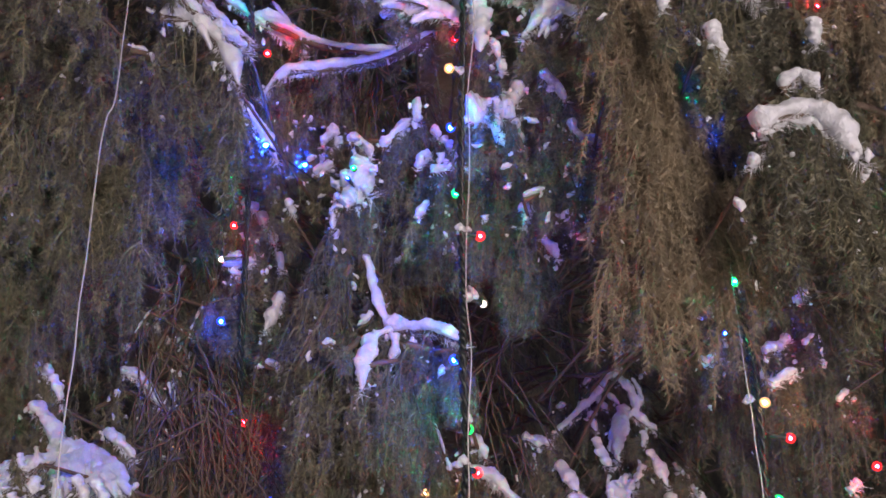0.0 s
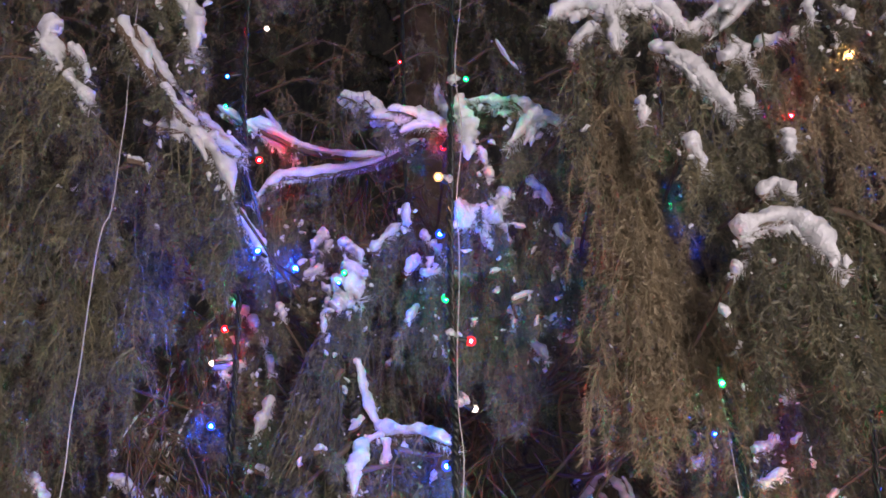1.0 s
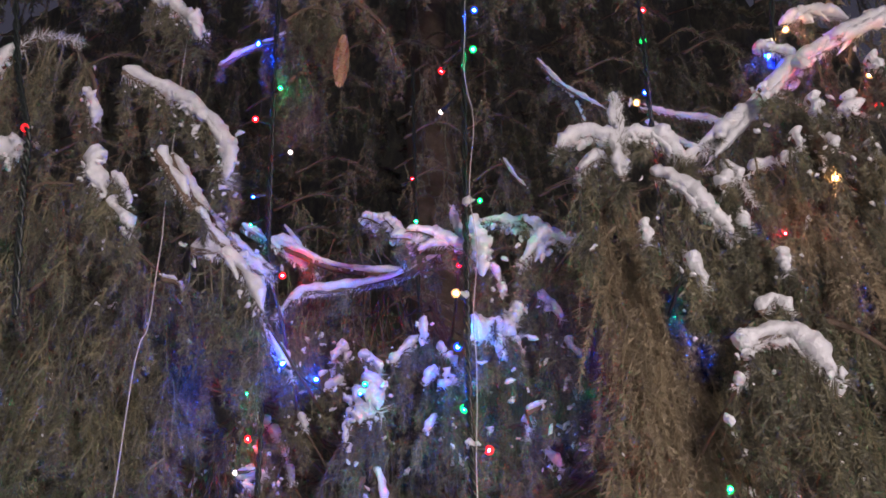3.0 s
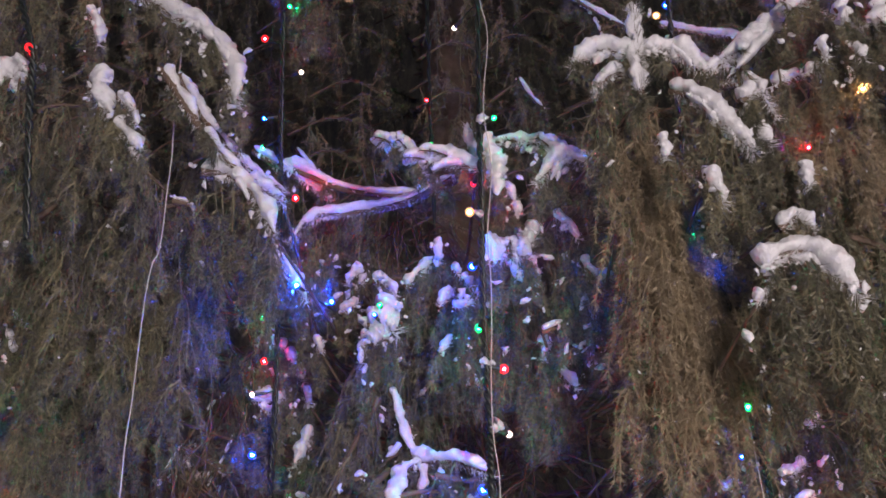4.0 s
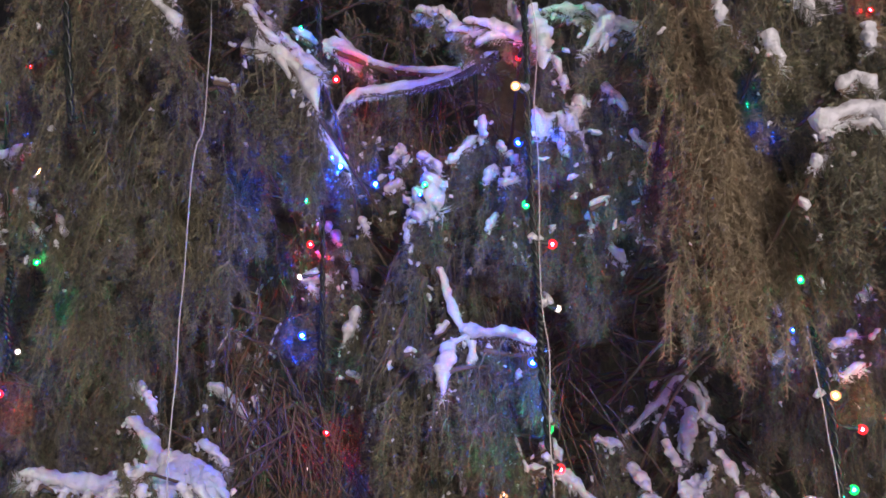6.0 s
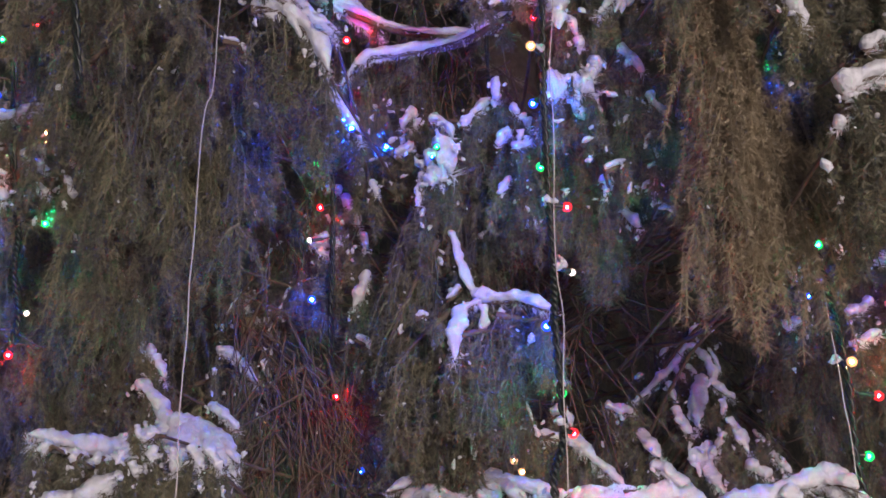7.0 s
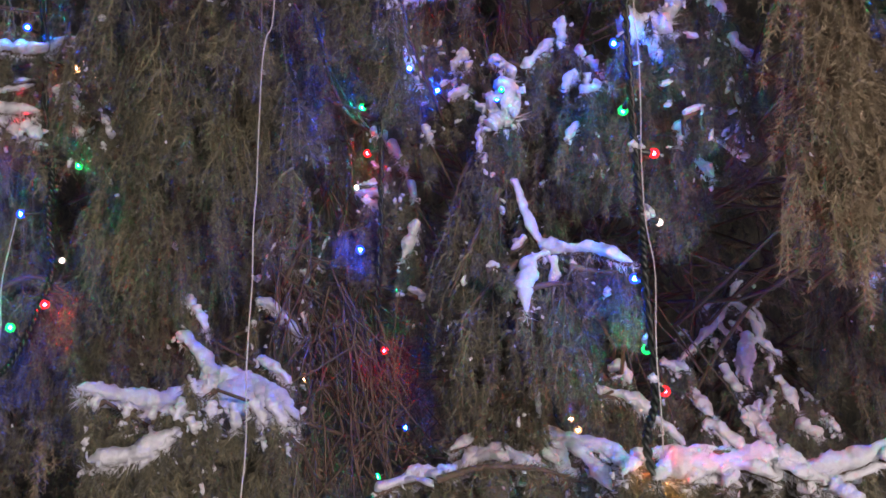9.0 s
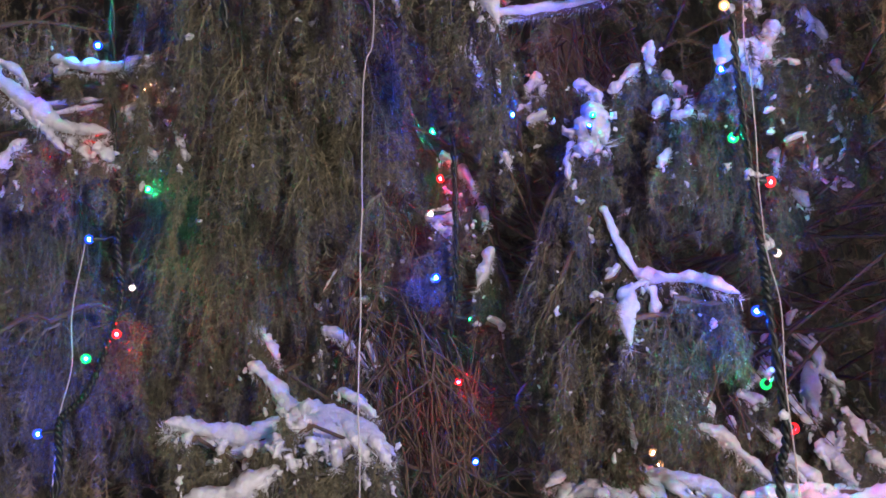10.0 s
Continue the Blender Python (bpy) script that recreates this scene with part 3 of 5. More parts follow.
branch([(-0.63, 1.335, 2.703), (-0.625, 1.335, 2.658), (-0.597, 1.335, 2.607)], hang=0.14, n=20, width=0.04, snow=0.023, bits=3)
branch([(-0.589, 1.335, 2.644), (-0.567, 1.335, 2.619), (-0.546, 1.335, 2.575)], hang=0.14, n=16, width=0.03, snow=0.012, bits=2)
branch([(-0.588, 1.335, 2.589), (-0.559, 1.335, 2.558), (-0.537, 1.335, 2.527)], hang=0.14, n=16, width=0.03, snow=0.016, bits=3)
branch([(-0.579, 1.35, 3.102), (-0.517, 1.35, 3.067), (-0.459, 1.35, 3.002)], hang=0.12, n=30, width=0.05, snow=0.024, bits=3)
branch([(-0.84, 1.35, 2.65), (-0.802, 1.35, 2.713), (-0.762, 1.35, 2.732)], hang=0.28, n=34, width=0.06, snow=0.026, bits=7)
branch([(-0.885, 1.388, 2.943), (-0.814, 1.388, 3.05), (-0.719, 1.388, 3.031)], hang=0.35, n=54, width=0.08, snow=0.02, cover=0.5, bits=10)
branch([(-0.834, 1.478, 2.635), (-0.787, 1.478, 2.727), (-0.676, 1.478, 2.723)], hang=0.35, n=61, width=0.08, bits=9)
branch([(-0.703, 1.537, 2.711), (-0.625, 1.537, 2.641), (-0.549, 1.537, 2.561)], hang=0.3, n=61, width=0.07, bits=9)
branch([(-0.955, 1.627, 2.667), (-0.885, 1.627, 2.72), (-0.806, 1.627, 2.676)], hang=0.5, n=54, width=0.07, bits=1)
branch([(-0.815, 1.59, 2.548), (-0.746, 1.59, 2.597), (-0.673, 1.59, 2.556)], hang=0.5, n=54, width=0.07, bits=1)
branch([(-0.715, 1.627, 2.54), (-0.643, 1.627, 2.589), (-0.57, 1.627, 2.548)], hang=0.5, n=54, width=0.07, bits=1)
branch([(-0.649, 1.665, 2.558), (-0.574, 1.665, 2.609), (-0.5, 1.665, 2.566)], hang=0.38, n=54, width=0.07, bits=1)
branch([(-0.596, 1.703, 2.523), (-0.52, 1.703, 2.574), (-0.446, 1.703, 2.532)], hang=0.26, n=54, width=0.07, bits=1)
branch([(-0.878, 1.703, 2.431), (-0.808, 1.703, 2.479), (-0.733, 1.703, 2.439)], hang=0.5, n=54, width=0.07, bits=1)
branch([(-0.781, 1.74, 2.445), (-0.707, 1.74, 2.493), (-0.632, 1.74, 2.452)], hang=0.46, n=54, width=0.07, bits=1)
branch([(-0.671, 1.703, 2.4), (-0.599, 1.703, 2.447), (-0.526, 1.703, 2.407)], hang=0.3, n=54, width=0.07, bits=1)
branch([(-0.628, 1.74, 2.378), (-0.554, 1.74, 2.425), (-0.481, 1.74, 2.385)], hang=0.16, n=80, width=0.07, bits=1)
branch([(-0.525, 1.5, 2.526), (-0.492, 1.5, 2.512), (-0.471, 1.5, 2.463)], hang=0.12, n=14, width=0.03, snow=0.008, cover=0.5, bits=4)

# top of the gap
branch([(-0.425, 1.777, 3.359), (-0.306, 1.74, 3.419), (-0.189, 1.74, 3.498), (-0.115, 1.74, 3.374), (-0.085, 1.74, 3.256)], hang=0.1, n=40, width=0.05, snow=0.006, cover=0.3)
branch([(-0.399, 1.778, 3.419), (-0.332, 1.74, 3.341), (-0.3, 1.74, 3.263)], hang=0.26, n=60, width=0.05)
branch([(-0.438, 1.702, 3.529), (-0.306, 1.703, 3.546), (-0.157, 1.703, 3.52)], hang=0.16, n=60, width=0.06, dry=True)
branch([(-0.543, 1.8, 3.325), (-0.465, 1.763, 3.346), (-0.323, 1.763, 3.422)], hang=0.05, n=10, snow=0.009, limb=0.007)
branch([(0.176, 2.002, 3.91), (0.278, 2.002, 3.857), (0.413, 2.002, 3.804)], hang=0.16, n=26, width=0.06)
branch([(0.321, 2.025, 3.538), (0.386, 2.025, 3.438), (0.504, 2.025, 3.34)], hang=0.05, n=8, snow=0.009)
branch([(0.346, 2.062, 3.494), (0.414, 2.062, 3.427), (0.444, 2.062, 3.331)], hang=0.05, n=8, snow=0.007, cover=0.6)
branch([(0.594, 2.025, 3.347), (0.717, 2.025, 3.312), (0.841, 2.025, 3.288)], hang=0.04, n=8, snow=0.012)
branch([(0.579, 1.95, 3.235), (0.659, 1.95, 3.165), (0.73, 1.95, 3.134)], hang=0.04, n=8, snow=0.012)
branch([(0.205, 2.1, 3.236), (0.232, 2.1, 3.176), (0.261, 2.1, 3.136)], hang=0.06, n=8, snow=0.008)
branch([(-0.354, 1.642, 3.323), (-0.293, 1.643, 3.37), (-0.223, 1.643, 3.339)], hang=0.24, n=70, width=0.05)
branch([(-0.342, 1.665, 3.142), (-0.309, 1.665, 3.177), (-0.281, 1.665, 3.123)], hang=0.16, n=36, width=0.03)
branch([(-0.183, 1.665, 3.41), (-0.112, 1.665, 3.319), (-0.083, 1.665, 3.197)], hang=0.05, n=20, width=0.03)

# tassels behind the middle string
branch([(-0.025, 1.762, 2.515), (-0.081, 1.762, 2.459), (-0.131, 1.762, 2.472), (-0.164, 1.762, 2.424), (-0.2, 1.762, 2.294)], hang=0.2, n=60, width=0.05, bits=10)
branch([(-0.128, 1.692, 2.397), (-0.145, 1.692, 2.357), (-0.176, 1.692, 2.328)], hang=0.12, n=20, width=0.03, snow=0.03361, bits=10)
branch([(-0.179, 1.7, 2.332), (-0.188, 1.7, 2.293), (-0.192, 1.7, 2.259)], hang=0.2, n=40, width=0.04, snow=0.0126, bits=14)
branch([(0.051, 1.552, 2.415), (0.095, 1.552, 2.431), (0.136, 1.552, 2.414)], hang=0.14, n=36, width=0.04, snow=0.03122, bits=8)
branch([(0.129, 1.552, 2.436), (0.141, 1.552, 2.459), (0.151, 1.552, 2.481)], hang=0.02, n=4, snow=0.01977)
branch([(0.137, 1.597, 2.427), (0.14, 1.597, 2.393), (0.144, 1.597, 2.376)], hang=0.1, n=12, snow=0.01247, bits=8)
branch([(-0.01, 1.692, 2.461), (0.022, 1.692, 2.424), (0.053, 1.692, 2.378)], hang=0.24, n=50, width=0.05, snow=0.0126, cover=0.5, bits=30)
branch([(0.073, 1.74, 2.434), (0.127, 1.74, 2.421), (0.179, 1.74, 2.361)], hang=0.3, n=80, width=0.04, bits=16)
branch([(0.124, 1.747, 2.33), (0.157, 1.747, 2.341), (0.187, 1.747, 2.283)], hang=0.22, n=50, width=0.03, bits=4)
branch([(0.181, 1.537, 2.489), (0.205, 1.537, 2.46), (0.223, 1.537, 2.432)], hang=0.2, n=40, width=0.04, snow=0.014, bits=20)
branch([(0.225, 1.537, 2.393), (0.236, 1.537, 2.366), (0.254, 1.537, 2.342)], hang=0.18, n=30, width=0.04, snow=0.013, bits=20)
branch([(0.178, 1.852, 2.606), (0.221, 1.852, 2.526), (0.261, 1.852, 2.409)], hang=0.24, n=60, width=0.05, bits=30)
branch([(0.145, 1.575, 2.268), (0.165, 1.575, 2.276), (0.184, 1.575, 2.283)], hang=0.08, n=10, snow=0.009, bits=4)
branch([(0.227, 1.575, 2.341), (0.237, 1.575, 2.298), (0.249, 1.575, 2.235)], hang=0.1, n=14, snow=0.008, cover=0.6, bits=26)
branch([(-0.082, 1.777, 2.43), (-0.048, 1.777, 2.442), (-0.015, 1.777, 2.417)], hang=0.3, n=70, width=0.05, bits=10)
branch([(-0.15, 1.815, 2.326), (-0.117, 1.815, 2.337), (-0.061, 1.815, 2.324)], hang=0.32, n=60, width=0.05, bits=10)
branch([(-0.229, 1.875, 2.556), (-0.205, 1.875, 2.529), (-0.25, 1.875, 2.465)], hang=0.12, n=20, snow=0.012, cover=0.6, bits=20)
branch([(-0.205, 1.875, 2.556), (-0.223, 1.875, 2.543), (-0.24, 1.875, 2.514)], hang=0.1, n=8, snow=0.014, bits=8)
branch([(-0.353, 1.838, 2.539), (-0.335, 1.815, 2.488), (-0.319, 1.815, 2.438)], hang=0.16, n=30, snow=0.012, cover=0.7, bits=14)
branch([(-0.171, 1.707, 2.451), (-0.137, 1.707, 2.433), (-0.123, 1.707, 2.405)], hang=0.1, n=14, width=0.03, snow=0.0147, bits=4)
branch([(-0.104, 1.692, 2.424), (-0.076, 1.692, 2.458), (-0.047, 1.692, 2.486)], hang=0.12, n=18, width=0.03, snow=0.01575, bits=4)
branch([(-0.04, 1.67, 2.508), (-0.037, 1.67, 2.484), (-0.035, 1.67, 2.461)], hang=0.1, n=8, width=0.03, snow=0.01471)
branch([(-0.039, 1.67, 2.367), (-0.026, 1.67, 2.389), (-0.011, 1.67, 2.396)], hang=0.1, n=10, width=0.03, snow=0.01471)
branch([(-0.014, 1.655, 2.359), (0.006, 1.655, 2.359), (0.027, 1.655, 2.369)], hang=0.1, n=10, width=0.03, snow=0.01262)
branch([(-0.039, 1.67, 2.265), (-0.031, 1.67, 2.281), (-0.016, 1.67, 2.302)], hang=0.1, n=10, width=0.03, snow=0.01156)
branch([(0.238, 1.612, 2.403), (0.266, 1.612, 2.392), (0.296, 1.612, 2.396)], hang=0.1, n=12, width=0.03, snow=0.016, bits=6)
branch([(0.147, 1.65, 2.285), (0.159, 1.65, 2.263), (0.152, 1.65, 2.243)], hang=0.1, n=10, width=0.03, snow=0.014, bits=6)
branch([(0.183, 1.688, 2.236), (0.2, 1.688, 2.215), (0.215, 1.688, 2.195)], hang=0.1, n=10, width=0.03, snow=0.013, bits=4)
branch([(0.219, 1.725, 2.294), (0.251, 1.725, 2.271), (0.287, 1.725, 2.238)], hang=0.08, n=10, width=0.03, snow=0.009, bits=4)
branch([(0.109, 1.703, 2.266), (0.146, 1.703, 2.288), (0.181, 1.703, 2.254)], hang=0.2, n=70, width=0.03, sway=0.05)
branch([(0.126, 1.703, 2.189), (0.153, 1.703, 2.205), (0.177, 1.703, 2.177)], hang=0.13, n=40, width=0.025, sway=0.05)
branch([(0.06, 1.703, 2.381), (0.092, 1.703, 2.392), (0.112, 1.703, 2.357)], hang=0.24, n=50, width=0.03, sway=0.05, bits=4)
branch([(-0.179, 1.677, 2.349), (-0.151, 1.677, 2.353), (-0.12, 1.677, 2.333)], hang=0.12, n=20, width=0.04, snow=0.03152, bits=4)
branch([(-0.17, 1.677, 2.3), (-0.156, 1.677, 2.316), (-0.135, 1.677, 2.321)], hang=0.1, n=14, width=0.03, snow=0.02311)
branch([(-0.248, 1.815, 2.427), (-0.225, 1.815, 2.437), (-0.208, 1.815, 2.449)], hang=0.12, n=16, snow=0.013, bits=6)
branch([(-0.299, 1.815, 2.37), (-0.291, 1.815, 2.352), (-0.284, 1.815, 2.337)], hang=0.12, n=12, snow=0.012, bits=6)
branch([(-0.263, 1.838, 2.463), (-0.255, 1.838, 2.47), (-0.244, 1.838, 2.475)], hang=0.08, n=10, snow=0.009, bits=4)

# the forked snowy limb
branch([(-0.137, 1.722, 2.217), (-0.126, 1.716, 2.192), (-0.116, 1.70, 2.143), (-0.098, 1.678, 2.089), (-0.078, 1.66, 2.066)], hang=0.1, n=24, width=0.03, snow=0.0105, bits=10, limb=0.008)
branch([(-0.098, 1.678, 2.087), (-0.074, 1.66, 2.068), (-0.017, 1.62, 2.055), (0.042, 1.575, 2.018)], hang=0.13, n=40, width=0.03, snow=0.0182, bits=10, limb=0.008)
branch([(-0.082, 1.66, 2.064), (-0.113, 1.65, 2.045), (-0.127, 1.62, 1.995), (-0.129, 1.60, 1.945)], hang=0.14, n=34, width=0.04, snow=0.0155, bits=16)
branch([(-0.078, 1.65, 2.05), (-0.076, 1.64, 2.02), (-0.08, 1.63, 1.985)], hang=0.12, n=24, width=0.03, snow=0.009, bits=12)
branch([(-0.048, 1.635, 2.035), (-0.044, 1.63, 2.015), (-0.046, 1.625, 1.99)], hang=0.12, n=24, width=0.03, snow=0.0075, bits=8)
branch([(-0.118, 1.69, 2.10), (-0.13, 1.69, 2.085), (-0.145, 1.69, 2.075)], hang=0.1, n=12, width=0.03, snow=0.008, bits=6)
branch([(-0.056, 1.597, 2.017), (-0.009, 1.597, 2.007), (0.03, 1.597, 2.007)], hang=0.13, n=44, width=0.03, bits=5)
branch([(-0.131, 1.612, 1.984), (-0.084, 1.612, 1.993), (-0.042, 1.612, 1.992)], hang=0.22, n=70, width=0.05, bits=6)
branch([(-0.187, 1.74, 2.296), (-0.227, 1.74, 2.229), (-0.255, 1.74, 2.131)], hang=0.3, n=80, width=0.05, bits=16)
branch([(-0.16, 1.703, 2.193), (-0.209, 1.703, 2.098), (-0.255, 1.703, 1.997)], hang=0.3, n=90, width=0.06, bits=14)
branch([(-0.135, 1.665, 2.046), (-0.183, 1.665, 2.007), (-0.23, 1.665, 1.959)], hang=0.24, n=80, width=0.05, bits=8)
branch([(-0.192, 1.575, 2.014), (-0.179, 1.575, 2.018), (-0.169, 1.575, 2.012)], hang=0.04, n=6, snow=0.00624)
branch([(-0.336, 1.875, 2.058), (-0.314, 1.875, 2.047), (-0.308, 1.875, 2.03)], hang=0.08, n=10, snow=0.01014, bits=4)
branch([(-0.261, 1.725, 1.942), (-0.247, 1.725, 1.956), (-0.232, 1.725, 1.946)], hang=0.1, n=16, snow=0.0078, bits=6)
branch([(-0.124, 1.763, 1.905), (-0.11, 1.763, 1.853), (-0.108, 1.763, 1.783)], hang=0.2, n=40, width=0.04, snow=0.01014, bits=14)
branch([(-0.235, 1.777, 1.901), (-0.172, 1.777, 1.91), (-0.1, 1.777, 1.876)], hang=0.24, n=60, width=0.06, bits=10)
branch([(-0.042, 1.852, 1.974), (-0.012, 1.852, 1.929), (0.016, 1.852, 1.842)], hang=0.2, n=40, width=0.05, snow=0.00624, cover=0.4, bits=16)

# clots along the red and blue stretch
branch([(-0.415, 1.95, 2.422), (-0.377, 1.95, 2.395), (-0.338, 1.95, 2.318), (-0.324, 1.95, 2.268)], hang=0.16, n=26, snow=0.014, cover=0.5, bits=20)
branch([(-0.448, 1.95, 2.288), (-0.413, 1.95, 2.282), (-0.378, 1.95, 2.291)], hang=0.1, n=14, snow=0.014, bits=10)
branch([(-0.43, 1.95, 2.269), (-0.405, 1.95, 2.257), (-0.394, 1.95, 2.263)], hang=0.1, n=8, snow=0.014, bits=6)
branch([(-0.317, 1.92, 2.215), (-0.327, 1.92, 2.18), (-0.348, 1.92, 2.133)], hang=0.14, n=20, snow=0.017, bits=8)
branch([(-0.56, 2.115, 2.381), (-0.488, 2.115, 2.464), (-0.438, 2.115, 2.506)], hang=0.3, n=40, width=0.06, bits=24)
branch([(-0.46, 2.04, 2.474), (-0.435, 2.04, 2.488), (-0.407, 2.04, 2.432)], hang=0.2, n=30, width=0.04, bits=24)
branch([(-0.658, 2.115, 2.057), (-0.564, 2.115, 2.274), (-0.449, 2.115, 2.477)], hang=0.1, n=16, width=0.05, snow=0.006, cover=0.3, bits=26, dense=0.7)
branch([(-0.606, 2.115, 2.02), (-0.535, 2.115, 2.22), (-0.457, 2.115, 2.394)], hang=0.1, n=16, width=0.05, snow=0.006, cover=0.3, bits=26, dense=0.7)
branch([(-0.701, 2.115, 2.12), (-0.648, 2.115, 2.222), (-0.569, 2.115, 2.341)], hang=0.1, n=16, width=0.05, snow=0.006, cover=0.3, bits=26, dense=0.7)
branch([(-0.636, 2.115, 1.948), (-0.584, 2.115, 2.044), (-0.555, 2.115, 2.143)], hang=0.1, n=16, width=0.05, snow=0.006, cover=0.3, bits=26, dense=0.7)

# low limbs with heavy snow
branch([(-0.646, 1.78, 1.891), (-0.688, 1.72, 1.852), (-0.751, 1.65, 1.824), (-0.8, 1.6, 1.835), (-0.834, 1.57, 1.841)], hang=0.08, n=40, width=0.04, snow=0.02542, limb=0.01, long=0.019)
branch([(-0.658, 1.8, 1.894), (-0.631, 1.71, 1.853), (-0.623, 1.63, 1.787)], hang=0.16, n=18, width=0.04, snow=0.01583, bits=3)
branch([(-0.658, 1.8, 1.894), (-0.619, 1.71, 1.853), (-0.598, 1.63, 1.777)], hang=0.16, n=18, width=0.04, snow=0.01583, bits=3)
branch([(-0.658, 1.8, 1.894), (-0.608, 1.71, 1.853), (-0.578, 1.63, 1.757)], hang=0.16, n=18, width=0.04, snow=0.01583, bits=3)
branch([(-0.658, 1.8, 1.894), (-0.597, 1.71, 1.851), (-0.556, 1.63, 1.762)], hang=0.16, n=18, width=0.04, snow=0.01583, bits=3)
branch([(-0.658, 1.8, 1.894), (-0.585, 1.71, 1.851), (-0.533, 1.63, 1.772)], hang=0.16, n=18, width=0.04, snow=0.01583, bits=3)
branch([(-0.658, 1.8, 1.894), (-0.576, 1.71, 1.851), (-0.518, 1.63, 1.784)], hang=0.16, n=18, width=0.04, snow=0.01583, bits=3)
branch([(-0.658, 1.8, 1.894), (-0.568, 1.71, 1.851), (-0.502, 1.63, 1.765)], hang=0.16, n=18, width=0.04, snow=0.01583, bits=3)
branch([(-0.658, 1.8, 1.894), (-0.564, 1.71, 1.85), (-0.496, 1.63, 1.788)], hang=0.16, n=18, width=0.04, snow=0.01583, bits=3)
branch([(-0.677, 1.78, 1.878), (-0.638, 1.76, 1.874), (-0.589, 1.72, 1.856)], hang=0.1, n=14, width=0.04, snow=0.03361)
branch([(-0.619, 1.575, 1.84), (-0.663, 1.575, 1.809), (-0.716, 1.575, 1.765)], hang=0.16, n=40, width=0.05, snow=0.017, cover=0.8, bits=14)
branch([(-0.655, 1.537, 1.768), (-0.725, 1.537, 1.735), (-0.796, 1.537, 1.724)], hang=0.14, n=40, width=0.05, snow=0.022, bits=6)
branch([(-0.735, 1.545, 1.807), (-0.741, 1.545, 1.797), (-0.746, 1.545, 1.784)], hang=0.08, n=8, width=0.03, snow=0.011, bits=6)
branch([(-0.698, 1.545, 1.801), (-0.702, 1.545, 1.792), (-0.705, 1.545, 1.78)], hang=0.08, n=8, width=0.03, snow=0.01, bits=6)
branch([(-0.666, 1.545, 1.805), (-0.662, 1.545, 1.794), (-0.658, 1.545, 1.782)], hang=0.08, n=8, width=0.03, snow=0.012, bits=6)
branch([(-0.783, 1.545, 1.82), (-0.79, 1.545, 1.811), (-0.796, 1.545, 1.801)], hang=0.08, n=8, width=0.03, snow=0.012, bits=6)
branch([(-0.611, 1.545, 1.808), (-0.613, 1.545, 1.796), (-0.614, 1.545, 1.781)], hang=0.08, n=8, width=0.03, snow=0.013, bits=6)
branch([(-0.556, 1.545, 1.806), (-0.545, 1.545, 1.79), (-0.533, 1.545, 1.77)], hang=0.08, n=8, width=0.03, snow=0.012, bits=6)
branch([(-0.531, 1.545, 1.806), (-0.516, 1.545, 1.788), (-0.501, 1.545, 1.766)], hang=0.08, n=8, width=0.03, snow=0.012, bits=6)
branch([(-0.583, 1.545, 1.803), (-0.58, 1.545, 1.785), (-0.577, 1.545, 1.763)], hang=0.08, n=8, width=0.03, snow=0.012, bits=6)
branch([(-0.754, 1.545, 1.725), (-0.765, 1.545, 1.718), (-0.776, 1.545, 1.71)], hang=0.08, n=8, width=0.03, snow=0.012, bits=6)
branch([(-0.693, 1.545, 1.746), (-0.695, 1.545, 1.736), (-0.698, 1.545, 1.724)], hang=0.08, n=8, width=0.03, snow=0.011, bits=6)
branch([(-0.65, 1.545, 1.782), (-0.643, 1.545, 1.77), (-0.635, 1.545, 1.755)], hang=0.08, n=8, width=0.03, snow=0.011, bits=6)
branch([(-0.657, 1.575, 1.846), (-0.651, 1.575, 1.831), (-0.643, 1.575, 1.813)], hang=0.04, n=8, snow=0.012)
branch([(-0.788, 1.9, 2.059), (-0.758, 1.9, 2.049), (-0.717, 1.88, 1.98)], hang=0.14, n=26, width=0.04, snow=0.01318, cover=0.9, bits=6)
branch([(-0.773, 1.87, 1.985), (-0.733, 1.85, 1.952), (-0.695, 1.83, 1.902), (-0.665, 1.81, 1.882)], hang=0.12, n=26, width=0.04, snow=0.02109, bits=6)
branch([(-0.602, 1.8, 1.916), (-0.558, 1.763, 1.887), (-0.536, 1.763, 1.861)], hang=0.1, n=20, snow=0.014, bits=10)
branch([(-0.662, 2.025, 2.081), (-0.618, 2.025, 2.061), (-0.566, 2.025, 1.997)], hang=0.16, n=24, snow=0.015, bits=14)
branch([(-0.571, 2.062, 2.061), (-0.556, 2.062, 2.01), (-0.566, 2.062, 1.949)], hang=0.12, n=14, snow=0.01, cover=0.6, bits=12)
branch([(-0.645, 2.175, 2.254), (-0.629, 2.175, 2.198), (-0.561, 2.175, 2.168)], hang=0.2, n=24, snow=0.012, cover=0.5, bits=24)
branch([(-0.634, 1.665, 1.767), (-0.555, 1.665, 1.765), (-0.495, 1.665, 1.735)], hang=0.3, n=80, width=0.07, bits=14)
branch([(-0.747, 1.665, 1.723), (-0.671, 1.665, 1.749), (-0.602, 1.665, 1.729)], hang=0.3, n=80, width=0.07, bits=14)
branch([(-0.234, 1.849, 1.736), (-0.157, 1.891, 1.772), (-0.092, 1.891, 1.775), (-0.017, 1.891, 1.752), (0.039, 1.891, 1.719)], hang=0.12, n=60, width=0.05, snow=0.02107, tips=6, limb=0.007)
branch([(-0.092, 1.933, 1.79), (-0.016, 1.933, 1.766), (0.037, 1.933, 1.733)], hang=0.14, n=30, width=0.05, snow=0.01702, tips=6, limb=0.007)
